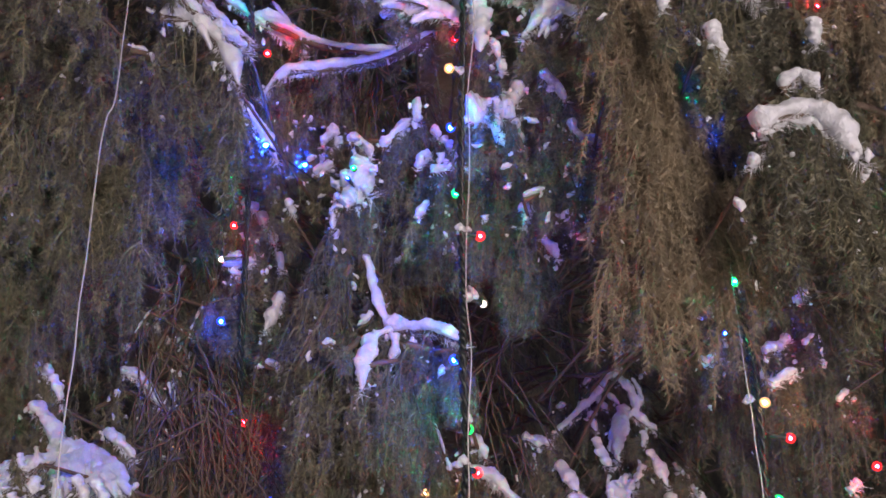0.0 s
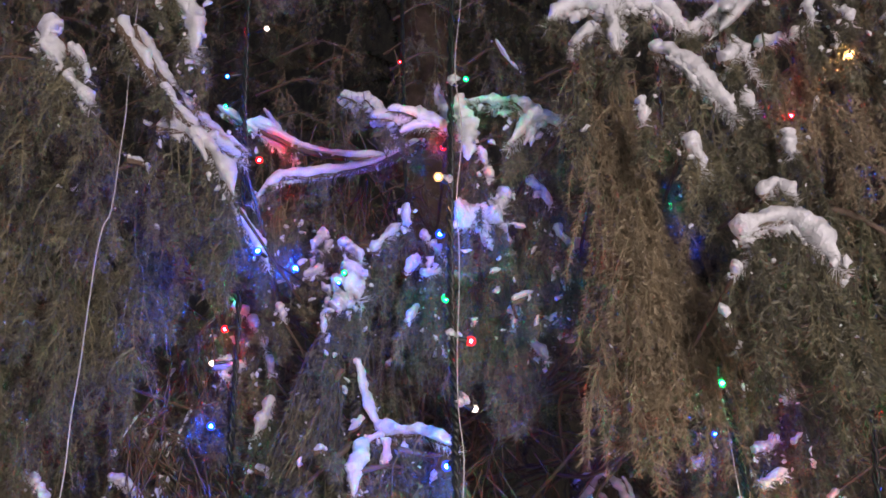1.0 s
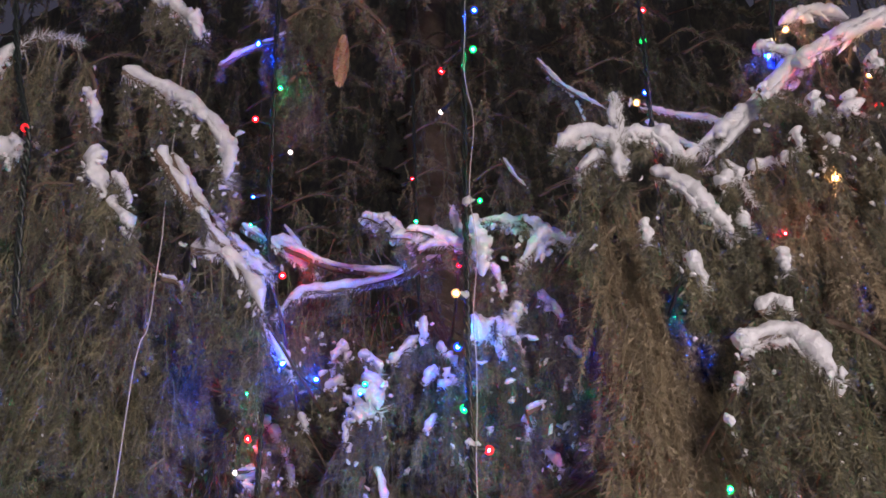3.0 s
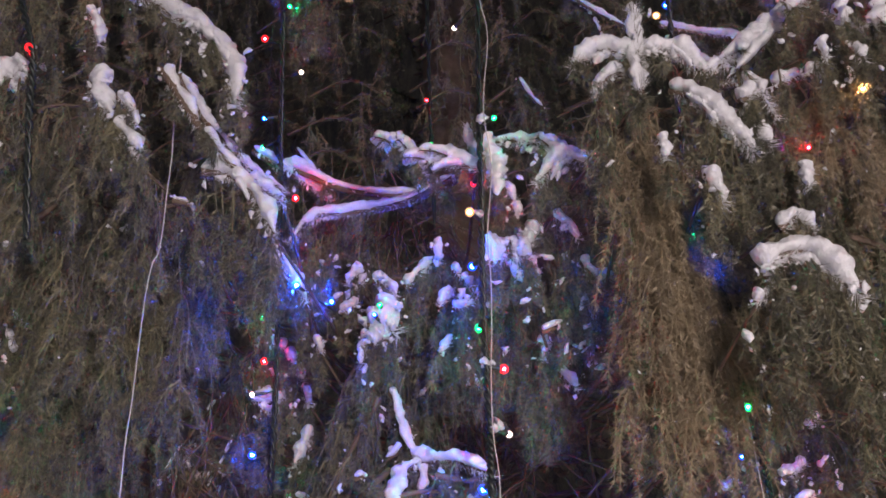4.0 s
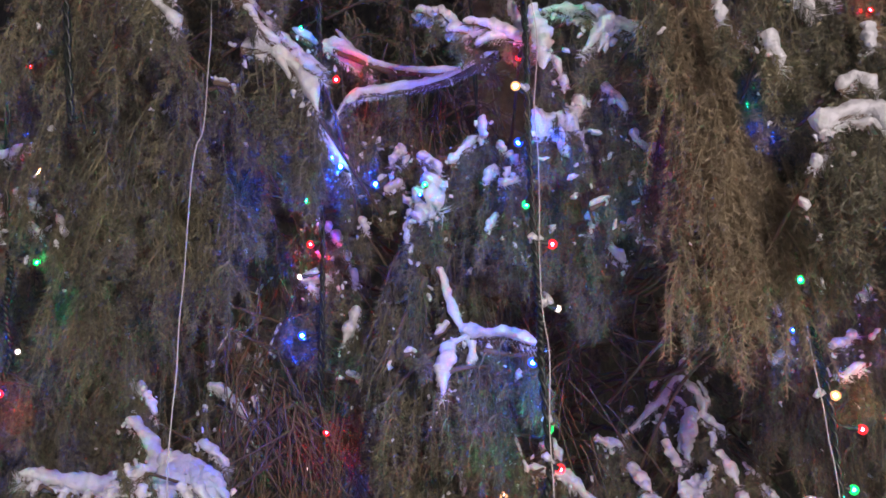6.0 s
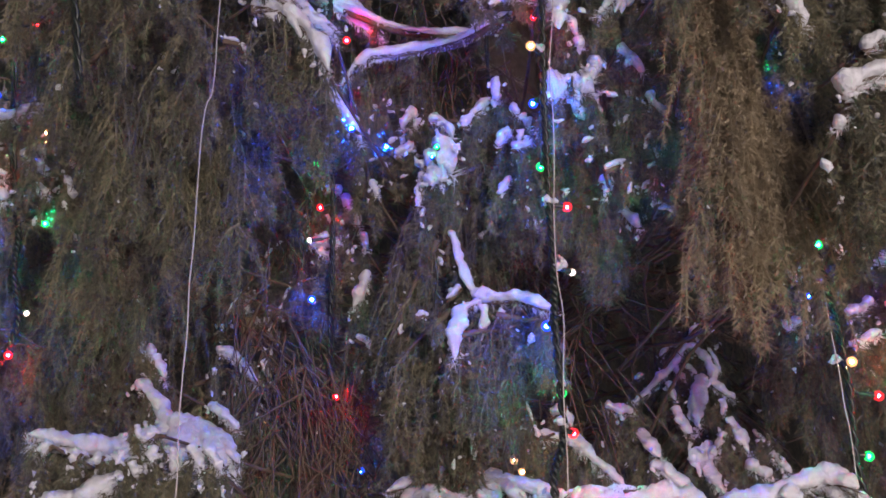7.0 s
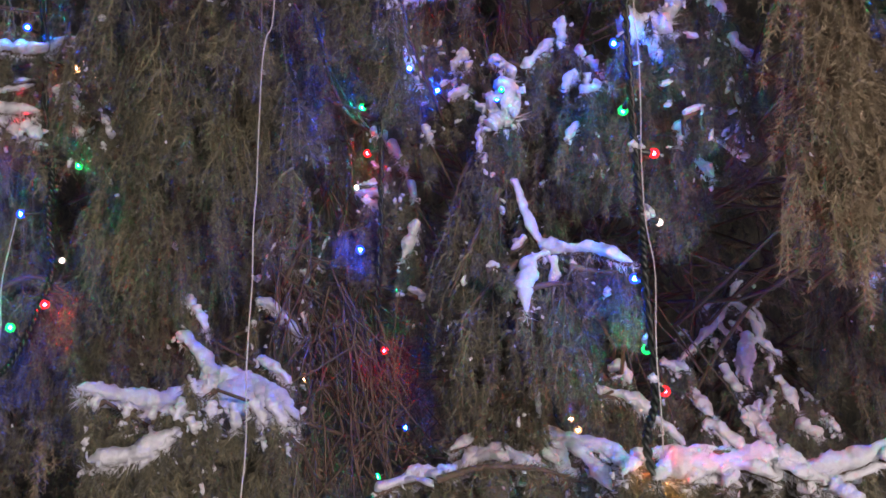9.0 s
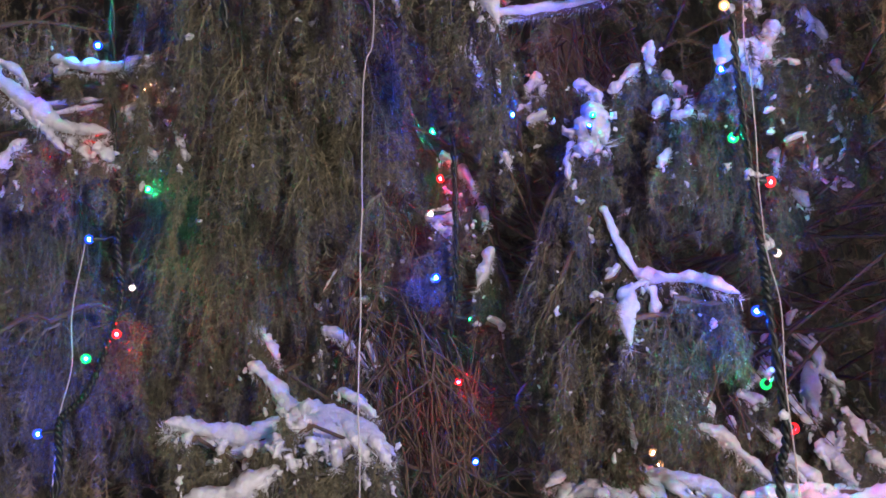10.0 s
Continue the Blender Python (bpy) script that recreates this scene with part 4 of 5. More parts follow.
branch([(-0.176, 1.849, 1.753), (-0.125, 1.849, 1.731), (-0.052, 1.849, 1.709)], hang=0.14, n=30, snow=0.01782, tips=6)
branch([(-0.283, 1.748, 1.691), (-0.217, 1.748, 1.726), (-0.17, 1.748, 1.738), (-0.089, 1.748, 1.705)], hang=0.14, n=40, width=0.05, snow=0.01766, tips=6, limb=0.007, bits=8)
branch([(-0.384, 1.706, 1.679), (-0.321, 1.706, 1.699), (-0.275, 1.706, 1.711)], hang=0.14, n=20, snow=0.01766, tips=6)
branch([(0.024, 1.5, 1.688), (0.084, 1.5, 1.703), (0.143, 1.5, 1.709), (0.199, 1.5, 1.683)], hang=0.14, n=50, width=0.05, snow=0.002168, tips=6, limb=0.007, bits=8)
branch([(0.215, 1.5, 1.679), (0.3, 1.5, 1.691), (0.377, 1.5, 1.716), (0.428, 1.5, 1.724), (0.465, 1.5, 1.697)], hang=0.14, n=60, width=0.05, snow=0.02312, tips=6, limb=0.007, bits=8)
branch([(0.043, 1.462, 1.684), (0.12, 1.462, 1.693), (0.19, 1.462, 1.699), (0.269, 1.462, 1.664)], hang=0.14, n=50, width=0.05, snow=0.02456, tips=6, limb=0.007, bits=8)
branch([(0.016, 1.612, 1.709), (0.082, 1.612, 1.72), (0.159, 1.612, 1.723)], hang=0.14, n=40, width=0.05, snow=0.01589, tips=6, limb=0.007, bits=8)
branch([(0.017, 1.95, 1.868), (0.085, 1.95, 1.851), (0.134, 1.95, 1.807), (0.182, 1.95, 1.759)], hang=0.14, n=40, width=0.05, snow=0.018)
branch([(0.047, 1.95, 1.906), (0.069, 1.95, 1.91), (0.088, 1.95, 1.878)], hang=0.1, n=14, snow=0.016, bits=8)
branch([(-0.158, 1.85, 1.789), (-0.208, 1.8, 1.774), (-0.26, 1.73, 1.743)], hang=0.06, n=10, width=0.03, snow=0.01448, long=0.023, fringe=True, bits=3)
branch([(-0.158, 1.85, 1.789), (-0.197, 1.8, 1.761), (-0.24, 1.73, 1.719)], hang=0.06, n=10, width=0.03, snow=0.01448, long=0.023, fringe=True, bits=3)
branch([(-0.158, 1.85, 1.789), (-0.181, 1.8, 1.755), (-0.208, 1.73, 1.707)], hang=0.06, n=10, width=0.03, snow=0.01448, long=0.023, fringe=True, bits=3)
branch([(-0.158, 1.85, 1.789), (-0.165, 1.8, 1.753), (-0.176, 1.73, 1.705)], hang=0.06, n=10, width=0.03, snow=0.01448, long=0.023, fringe=True, bits=3)
branch([(-0.158, 1.85, 1.789), (-0.146, 1.8, 1.755), (-0.141, 1.73, 1.706)], hang=0.06, n=10, width=0.03, snow=0.01448, long=0.023, fringe=True, bits=3)
branch([(-0.158, 1.85, 1.789), (-0.13, 1.8, 1.758), (-0.11, 1.73, 1.713)], hang=0.06, n=10, width=0.03, snow=0.01448, long=0.023, fringe=True, bits=3)
branch([(-0.158, 1.85, 1.789), (-0.113, 1.8, 1.759), (-0.078, 1.73, 1.715)], hang=0.06, n=10, width=0.03, snow=0.01448, long=0.023, fringe=True, bits=3)
branch([(-0.158, 1.85, 1.789), (-0.101, 1.8, 1.75), (-0.057, 1.73, 1.699)], hang=0.06, n=10, width=0.03, snow=0.01448, long=0.023, fringe=True, bits=3)
branch([(0.031, 1.515, 1.717), (0.004, 1.47, 1.702), (-0.022, 1.425, 1.679)], hang=0.06, n=10, width=0.03, snow=0.014, long=0.023, fringe=True, bits=3)
branch([(0.076, 1.515, 1.715), (0.049, 1.47, 1.698), (0.021, 1.425, 1.671)], hang=0.06, n=10, width=0.03, snow=0.015, long=0.023, fringe=True, bits=3)
branch([(0.119, 1.515, 1.712), (0.092, 1.47, 1.695), (0.065, 1.425, 1.666)], hang=0.06, n=10, width=0.03, snow=0.014, long=0.023, fringe=True, bits=3)
branch([(0.165, 1.515, 1.709), (0.14, 1.47, 1.691), (0.114, 1.425, 1.661)], hang=0.06, n=10, width=0.03, snow=0.015, long=0.023, fringe=True, bits=3)
branch([(0.212, 1.515, 1.702), (0.194, 1.47, 1.685), (0.175, 1.425, 1.656)], hang=0.06, n=10, width=0.03, snow=0.015, long=0.023, fringe=True, bits=3)
branch([(0.253, 1.515, 1.688), (0.239, 1.47, 1.673), (0.223, 1.425, 1.649)], hang=0.06, n=10, width=0.03, snow=0.015, long=0.023, fringe=True, bits=3)
branch([(-0.28, 1.656, 1.689), (-0.2, 1.656, 1.707), (-0.113, 1.656, 1.7), (-0.047, 1.656, 1.678)], hang=0.07, n=50, width=0.04, long=0.024, fringe=True, bits=8)
branch([(-0.016, 1.492, 1.678), (0.075, 1.492, 1.688), (0.169, 1.492, 1.684), (0.252, 1.492, 1.667)], hang=0.07, n=50, width=0.04, long=0.024, fringe=True, bits=8)

for ridge, load in (
    ([(-0.10, 1.86, 1.775), (0.0, 1.80, 1.75), (0.075, 1.74, 1.69)], 0.020),
    ([(-0.09, 1.85, 1.77), (-0.035, 1.78, 1.74), (0.005, 1.72, 1.67)], 0.017),
    ([(-0.11, 1.86, 1.775), (-0.18, 1.80, 1.75), (-0.255, 1.74, 1.69)], 0.020),
    ([(-0.11, 1.85, 1.77), (-0.135, 1.78, 1.735), (-0.165, 1.72, 1.67)], 0.017),
    ([(-0.10, 1.85, 1.77), (-0.075, 1.77, 1.735), (-0.065, 1.70, 1.67)], 0.018),
    ([(-0.02, 1.82, 1.755), (0.03, 1.76, 1.72), (0.05, 1.70, 1.67)], 0.016),
):
    branch(ridge, hang=0.07, n=16, width=0.03, snow=load, bits=10, long=0.022, fringe=True)

# curtains beside the green lights
branch([(-0.985, 1.983, 2.492), (-0.924, 1.982, 2.406), (-0.886, 1.982, 2.336)], hang=0.28, n=80, width=0.06, snow=0.01071, cover=0.3, bits=8)
branch([(-0.848, 1.886, 2.249), (-0.819, 1.886, 2.198), (-0.785, 1.886, 2.148)], hang=0.22, n=60, width=0.06, snow=0.01071, cover=0.5, bits=10)
branch([(-0.895, 1.901, 2.06), (-0.853, 1.901, 2.106), (-0.801, 1.901, 2.057)], hang=0.2, n=70, width=0.06, bits=6)
branch([(-0.918, 1.942, 2.119), (-0.864, 1.942, 2.123), (-0.848, 1.942, 2.079)], hang=0.16, n=40, width=0.05, snow=0.01071, cover=0.4, bits=6)
branch([(-1.133, 1.725, 2.537), (-1.004, 1.65, 2.472), (-0.919, 1.65, 2.497)], hang=0.06, n=20, width=0.04, snow=0.016)
branch([(-1.144, 1.777, 2.506), (-1.036, 1.777, 2.514), (-0.975, 1.777, 2.504)], hang=0.14, n=40, width=0.06, snow=0.008, cover=0.4, bits=20, dry=True)
branch([(-0.994, 1.725, 2.422), (-0.966, 1.725, 2.433), (-0.942, 1.725, 2.424)], hang=0.1, n=20, snow=0.012, bits=8)
branch([(-1, 1.815, 2.471), (-0.936, 1.815, 2.442), (-0.896, 1.815, 2.401)], hang=0.16, n=40, width=0.05, snow=0.01, cover=0.4, bits=20)
branch([(-1.272, 1.725, 2.535), (-1.184, 1.688, 2.455), (-1.128, 1.688, 2.409), (-1.075, 1.688, 2.38), (-0.999, 1.688, 2.37)], hang=0.08, n=30, width=0.04, snow=0.026, limb=0.01)
branch([(-1.263, 1.725, 2.547), (-1.195, 1.725, 2.51), (-1.166, 1.725, 2.474)], hang=0.06, n=12, snow=0.012)
branch([(-1.122, 1.725, 2.506), (-1.045, 1.688, 2.495), (-0.989, 1.688, 2.487)], hang=0.06, n=12, snow=0.015)
branch([(-1.136, 1.725, 2.441), (-1.085, 1.725, 2.446), (-1.029, 1.725, 2.45)], hang=0.04, n=8, snow=0.008)
branch([(-1.117, 1.71, 2.414), (-1.067, 1.71, 2.422), (-1.022, 1.71, 2.431)], hang=0.04, n=8, snow=0.009)
branch([(-1.204, 1.725, 2.317), (-1.188, 1.725, 2.35), (-1.16, 1.725, 2.377)], hang=0.1, n=16, snow=0.016, bits=8)
branch([(-1.072, 1.688, 2.352), (-1.04, 1.688, 2.325), (-1.008, 1.688, 2.297)], hang=0.1, n=16, snow=0.016, bits=10)
branch([(-1.013, 1.665, 2.328), (-0.997, 1.665, 2.317), (-0.981, 1.665, 2.303)], hang=0.06, n=8, snow=0.017)
branch([(-0.976, 1.71, 2.405), (-0.953, 1.71, 2.393), (-0.926, 1.71, 2.376)], hang=0.08, n=12, snow=0.014, bits=4)
branch([(-0.949, 1.71, 2.346), (-0.937, 1.71, 2.34), (-0.917, 1.71, 2.321)], hang=0.08, n=12, snow=0.012, bits=6)
branch([(-0.882, 1.688, 2.359), (-0.87, 1.688, 2.334), (-0.86, 1.688, 2.299)], hang=0.08, n=12, snow=0.011, bits=6)
branch([(-0.973, 1.8, 2.527), (-0.95, 1.8, 2.508), (-0.943, 1.8, 2.484)], hang=0.08, n=12, snow=0.014, bits=6)
branch([(-1.35, 1.815, 2.65), (-1.218, 1.815, 2.673), (-1.059, 1.815, 2.643)], hang=0.16, n=60, width=0.07, bits=6, dry=True)
branch([(-1.318, 1.852, 2.434), (-1.21, 1.852, 2.455), (-1.075, 1.852, 2.428)], hang=0.2, n=60, width=0.07, bits=20, dry=True)
branch([(-1.144, 1.867, 2.07), (-1.063, 1.867, 2.101), (-0.975, 1.867, 2.055)], hang=0.3, n=80, width=0.07)
branch([(-1.265, 1.89, 2.046), (-1.186, 1.89, 2.088), (-1.119, 1.89, 2.053)], hang=0.3, n=80, width=0.07)
branch([(-1.486, 2.002, 2.377), (-1.41, 2.002, 2.426), (-1.321, 2.002, 2.373)], hang=0.42, n=70, width=0.08, bits=5)
branch([(-1.37, 2.002, 2.387), (-1.293, 2.002, 2.436), (-1.205, 2.002, 2.383)], hang=0.42, n=70, width=0.08, bits=5)
branch([(-1.282, 2.002, 2.335), (-1.205, 2.002, 2.383), (-1.118, 2.002, 2.331)], hang=0.42, n=70, width=0.08, bits=5)
branch([(-1.375, 2.04, 2.202), (-1.299, 2.04, 2.249), (-1.212, 2.04, 2.198)], hang=0.42, n=70, width=0.08, bits=5)
branch([(-1.265, 2.04, 2.151), (-1.189, 2.04, 2.197), (-1.103, 2.04, 2.147)], hang=0.42, n=70, width=0.08, bits=5)
branch([(-1.476, 2.078, 2.117), (-1.4, 2.078, 2.164), (-1.312, 2.078, 2.113)], hang=0.42, n=70, width=0.08, bits=5)
branch([(-1.335, 2.078, 2.019), (-1.26, 2.078, 2.064), (-1.174, 2.078, 2.015)], hang=0.42, n=70, width=0.08, bits=5)
branch([(-1.003, 1.927, 2.337), (-0.926, 1.927, 2.384), (-0.844, 1.927, 2.333)], hang=0.42, n=70, width=0.08, bits=5)
branch([(-0.88, 1.927, 2.37), (-0.802, 1.927, 2.418), (-0.721, 1.927, 2.366)], hang=0.42, n=70, width=0.08, bits=5)
branch([(-0.96, 2.002, 2.241), (-0.882, 2.002, 2.288), (-0.798, 2.002, 2.237)], hang=0.42, n=70, width=0.08, bits=5)
branch([(-1.05, 2.002, 2.207), (-0.973, 2.002, 2.253), (-0.889, 2.002, 2.203)], hang=0.42, n=70, width=0.08, bits=5)

# dim limbs by the far string
branch([(0.644, 1.725, 2.116), (0.656, 1.725, 2.129), (0.668, 1.725, 2.138)], hang=0.08, n=8, snow=0.013, bits=6)
branch([(0.602, 1.725, 2.033), (0.613, 1.725, 2.045), (0.625, 1.725, 2.053)], hang=0.08, n=8, snow=0.013, bits=6)
branch([(0.648, 1.725, 2.037), (0.66, 1.725, 2.05), (0.671, 1.725, 2.058)], hang=0.08, n=8, snow=0.009, bits=6)
branch([(0.567, 1.725, 2.244), (0.579, 1.725, 2.257), (0.591, 1.725, 2.266)], hang=0.08, n=8, snow=0.013, bits=6)
branch([(0.497, 1.725, 2.092), (0.509, 1.725, 2.104), (0.52, 1.725, 2.113)], hang=0.08, n=8, snow=0.013, bits=6)
branch([(0.406, 1.725, 2.161), (0.418, 1.725, 2.174), (0.429, 1.725, 2.182)], hang=0.08, n=8, snow=0.009, bits=6)
branch([(0.693, 1.725, 1.935), (0.704, 1.725, 1.947), (0.716, 1.725, 1.955)], hang=0.08, n=8, snow=0.009, bits=6)
branch([(0.687, 1.725, 1.781), (0.699, 1.725, 1.792), (0.71, 1.725, 1.799)], hang=0.08, n=8, snow=0.013, bits=6)
branch([(0.564, 1.688, 1.956), (0.59, 1.688, 1.973), (0.615, 1.688, 1.985)], hang=0.08, n=8, snow=0.013)
branch([(0.514, 1.612, 2.132), (0.531, 1.612, 2.116), (0.549, 1.612, 2.101)], hang=0.08, n=8, snow=0.011)
branch([(0.484, 1.725, 2.101), (0.501, 1.725, 2.109), (0.517, 1.725, 2.117)], hang=0.1, n=12, snow=0.013, bits=8)
branch([(0.461, 1.725, 2.006), (0.477, 1.725, 2.013), (0.493, 1.725, 2.021)], hang=0.1, n=12, snow=0.013, bits=8)
branch([(0.575, 1.725, 2.028), (0.591, 1.725, 2.036), (0.607, 1.725, 2.044)], hang=0.1, n=12, snow=0.017, bits=8)
branch([(0.576, 1.725, 1.97), (0.592, 1.725, 1.978), (0.608, 1.725, 1.986)], hang=0.1, n=12, snow=0.017, bits=8)
branch([(0.562, 1.725, 2.248), (0.579, 1.725, 2.257), (0.596, 1.725, 2.265)], hang=0.1, n=12, snow=0.017, bits=8)
branch([(0.509, 1.725, 2.133), (0.526, 1.725, 2.141), (0.542, 1.725, 2.149)], hang=0.1, n=12, snow=0.013, bits=8)
branch([(0.595, 2.228, 2.266), (0.682, 2.228, 2.32), (0.753, 2.228, 2.26)], hang=0.35, n=50, width=0.08, bits=6)
branch([(0.705, 2.228, 2.29), (0.793, 2.228, 2.344), (0.863, 2.228, 2.284)], hang=0.35, n=50, width=0.08, bits=6)
branch([(0.773, 2.228, 2.217), (0.86, 2.228, 2.27), (0.929, 2.228, 2.211)], hang=0.35, n=50, width=0.08, bits=6)
branch([(0.632, 2.228, 2.059), (0.717, 2.228, 2.109), (0.786, 2.228, 2.053)], hang=0.35, n=50, width=0.08, bits=6)
branch([(0.739, 2.228, 2.002), (0.824, 2.228, 2.052), (0.891, 2.228, 1.997)], hang=0.35, n=50, width=0.08, bits=6)
branch([(0.549, 2.228, 2.115), (0.634, 2.228, 2.167), (0.704, 2.228, 2.11)], hang=0.35, n=50, width=0.08, bits=6)

# tufts close behind bulbs
branch([(-0.47, 1.95, 2.20), (-0.43, 1.95, 2.21), (-0.39, 1.96, 2.19)], hang=0.13, n=40, width=0.03, bits=3, limb=0.003)
branch([(-0.43, 2.04, 2.02), (-0.39, 2.04, 2.03), (-0.34, 2.05, 2.01)], hang=0.13, n=40, width=0.03, bits=3, limb=0.003)
branch([(0.395, 1.54, 2.165), (0.42, 1.54, 2.17), (0.445, 1.55, 2.155)], hang=0.13, n=36, width=0.02)
branch([(-1.04, 1.80, 2.04), (-0.99, 1.80, 2.05), (-0.94, 1.80, 2.03)], hang=0.16, n=36, width=0.03, limb=0.003)

# light strings
string = light_string("dark twisted cord with coloured bulbs, in front of the spruce", [(0.105, 1.4625, 3.85), (0.07, 1.462, 3.165), (0.052, 1.462, 2.731), (0.043, 1.448, 2.489), (0.036, 1.44, 2.32), (0.033, 1.432, 2.161), (0.034, 1.432, 2.035), (0.03, 1.425, 1.949), (0.032, 1.425, 1.788), (0.014, 1.425, 1.708), (0.06, 1.4625, 1.5625)])
bulb(string, (0.094, 1.462, 3.168), 'blue')
bulb(string, (0.0848, 1.4595, 3.0483), 'green')
bulb(string, (0.0188, 1.5375, 3.0595), 'red')
bulb(string, (0.0135, 1.5375, 2.9417), 'white')
bulb(string, (0.075, 1.4347, 2.6372), 'green', True, dim=True)
bulb(string, (0.0323, 1.4865, 2.5278), 'red', dim=True)
bulb(string, (0.0195, 1.4107, 2.425), 'amber', True)
bulb(string, (0.021, 1.4625, 2.3455), 'blue')
bulb(string, (0.0277, 1.47, 2.2323), 'green')
bulb(string, (0.0622, 1.4378, 2.146), 'red', True)
bulb(string, (0.0645, 1.455, 2.0425), 'white', True)
bulb(string, (0.0188, 1.4392, 1.9533), 'blue')
bulb(string, (0.039, 1.5, 1.861), 'green', True)
bulb(string, (0.048, 1.4423, 1.7905), 'red', True)
bulb(string, (0.025, 1.448, 1.663), 'amber')
string = light_string("dark twisted cord with coloured bulbs, deep between the boughs", [(-0.375, 1.665, 3.775), (-0.382, 1.688, 3.33), (-0.381, 1.725, 3.02), (-0.379, 1.748, 2.796), (-0.383, 1.8, 2.704), (-0.392, 1.86, 2.59), (-0.388, 1.875, 2.365), (-0.39, 1.897, 2.156), (-0.406, 1.995, 2.016), (-0.404, 2.1, 1.839), (-0.39, 2.1375, 1.6)])
bulb(string, (-0.4245, 1.6898, 3.2988), 'blue')
bulb(string, (-0.363, 1.6867, 3.1488), 'green', dim=True)
bulb(string, (-0.4155, 1.6845, 3.0535), 'red')
bulb(string, (-0.3315, 1.6972, 2.9642), 'white')
bulb(string, (-0.4178, 1.7408, 2.872), 'blue', dim=True)
bulb(string, (-0.4222, 1.7692, 2.8142), 'green', dim=True)
bulb(string, (-0.3458, 1.7775, 2.683), 'red')
bulb(string, (-0.3592, 1.83, 2.5202), 'blue')
bulb(string, (-0.4267, 1.896, 2.4527), 'green')
bulb(string, (-0.4148, 1.8825, 2.3447), 'red')
bulb(string, (-0.435, 1.875, 2.269), 'white', True)
bulb(string, (-0.4275, 1.875, 2.14), 'blue')
bulb(string, (-0.3638, 1.95, 2.0762), 'green', dim=True)
bulb(string, (-0.3892, 1.965, 1.9563), 'red')
bulb(string, (-0.438, 2.0408, 1.894), 'white', dim=True)
bulb(string, (-0.357, 2.1, 1.819), 'blue')
bulb(string, (-0.4185, 2.1225, 1.7215), 'green')
string = light_string("dark cord with small coloured bulbs hanging behind brown tassels", [(0.525, 1.575, 3.85), (0.499, 1.575, 3.249), (0.48, 1.575, 2.988), (0.489, 1.65, 2.809), (0.473, 1.688, 2.439), (0.493, 1.59, 2.217), (0.482, 1.56, 2.105), (0.504, 1.59, 2.017), (0.493, 1.545, 1.879), (0.485, 1.537, 1.708), (0.54, 1.5375, 1.5625)])
bulb(string, (0.498, 1.587, 3.1855), 'green')
bulb(string, (0.4793, 1.5833, 3.025), 'blue')
bulb(string, (0.4417, 1.542, 2.9605), 'amber')
bulb(string, (0.507, 1.575, 3.273), 'red')
bulb(string, (0.505, 1.575, 2.895), 'red')
bulb(string, (0.382, 1.395, 2.292), 'blue')
bulb(string, (0.369, 1.395, 2.254), 'blue')
bulb(string, (0.398, 1.41, 2.362), 'green', dim=True)
bulb(string, (0.405, 1.44, 2.216), 'white', dim=True)
bulb(string, (0.451, 1.605, 2.564), 'red', dim=True)
bulb(string, (0.4755, 1.5277, 2.0958), 'green')
bulb(string, (0.4642, 1.6035, 2.1985), 'red', dim=True)
bulb(string, (0.477, 1.6118, 2.0328), 'blue', dim=True)
bulb(string, (0.5025, 1.5405, 1.9022), 'amber', True)
bulb(string, (0.533, 1.537, 1.846), 'red')
bulb(string, (0.5032, 1.539, 1.7545), 'green')
string = light_string("dark cord with coloured bulbs looped over a bough", [(-1.02, 1.65, 2.8), (-1.005, 1.725, 2.367), (-0.982, 1.725, 2.258), (-0.988, 1.74, 2.179), (-0.984, 1.77, 2.094), (-0.985, 1.725, 1.993), (-1.001, 1.688, 1.901), (-1.035, 1.68, 1.856), (-1.03, 1.68, 1.759), (-1.065, 1.68, 1.525)])
bulb(string, (-0.9465, 1.755, 2.2847), 'green')
bulb(string, (-1.0357, 1.734, 2.1843), 'blue')
bulb(string, (-0.9607, 1.755, 2.0995), 'white')
bulb(string, (-0.972, 1.728, 2.011), 'red')
bulb(string, (-0.9908, 1.65, 1.9533), 'green')
bulb(string, (-1.0297, 1.7003, 2.362), 'red')
bulb(string, (-1.067, 1.68, 1.84), 'blue')
bulb(string, (-0.976, 1.77, 2.495), 'amber')
bulb(string, (-1.027, 1.65, 2.647), 'green')
bulb(string, (-0.961, 1.65, 2.68), 'red')
bulb(string, (-1.021, 1.65, 2.52), 'blue')
string = light_string("dark cord with coloured bulbs high at the outer boughs", [(0.827, 1.425, 3.519), (0.711, 1.425, 2.977), (0.688, 1.462, 2.711), (0.646, 1.462, 2.503), (0.635, 1.462, 2.471), (0.658, 1.5, 2.279)])
bulb(string, (0.695, 1.41, 2.968), 'blue')
bulb(string, (0.755, 1.425, 3.056), 'amber')
bulb(string, (0.626, 1.425, 2.47), 'blue')
bulb(string, (0.62, 1.388, 2.519), 'red')
string = light_string("dark cord with warm and red bulbs at the outermost boughs", [(1.034, 1.387, 3.271), (0.903, 1.388, 2.816), (0.822, 1.388, 2.5), (0.761, 1.5, 2.278), (0.765, 1.65, 2.029), (0.73, 1.65, 1.802)])
bulb(string, (0.85, 1.35, 2.778), 'red')
bulb(string, (0.902, 1.425, 2.924), 'amber')
bulb(string, (0.675, 1.26, 2.55), 'amber')
bulb(string, (0.711, 1.65, 1.815), 'red')
bulb(string, (0.788, 1.725, 1.956), 'blue', dim=True)
bulb(string, (0.825, 1.725, 2.089), 'red', dim=True)
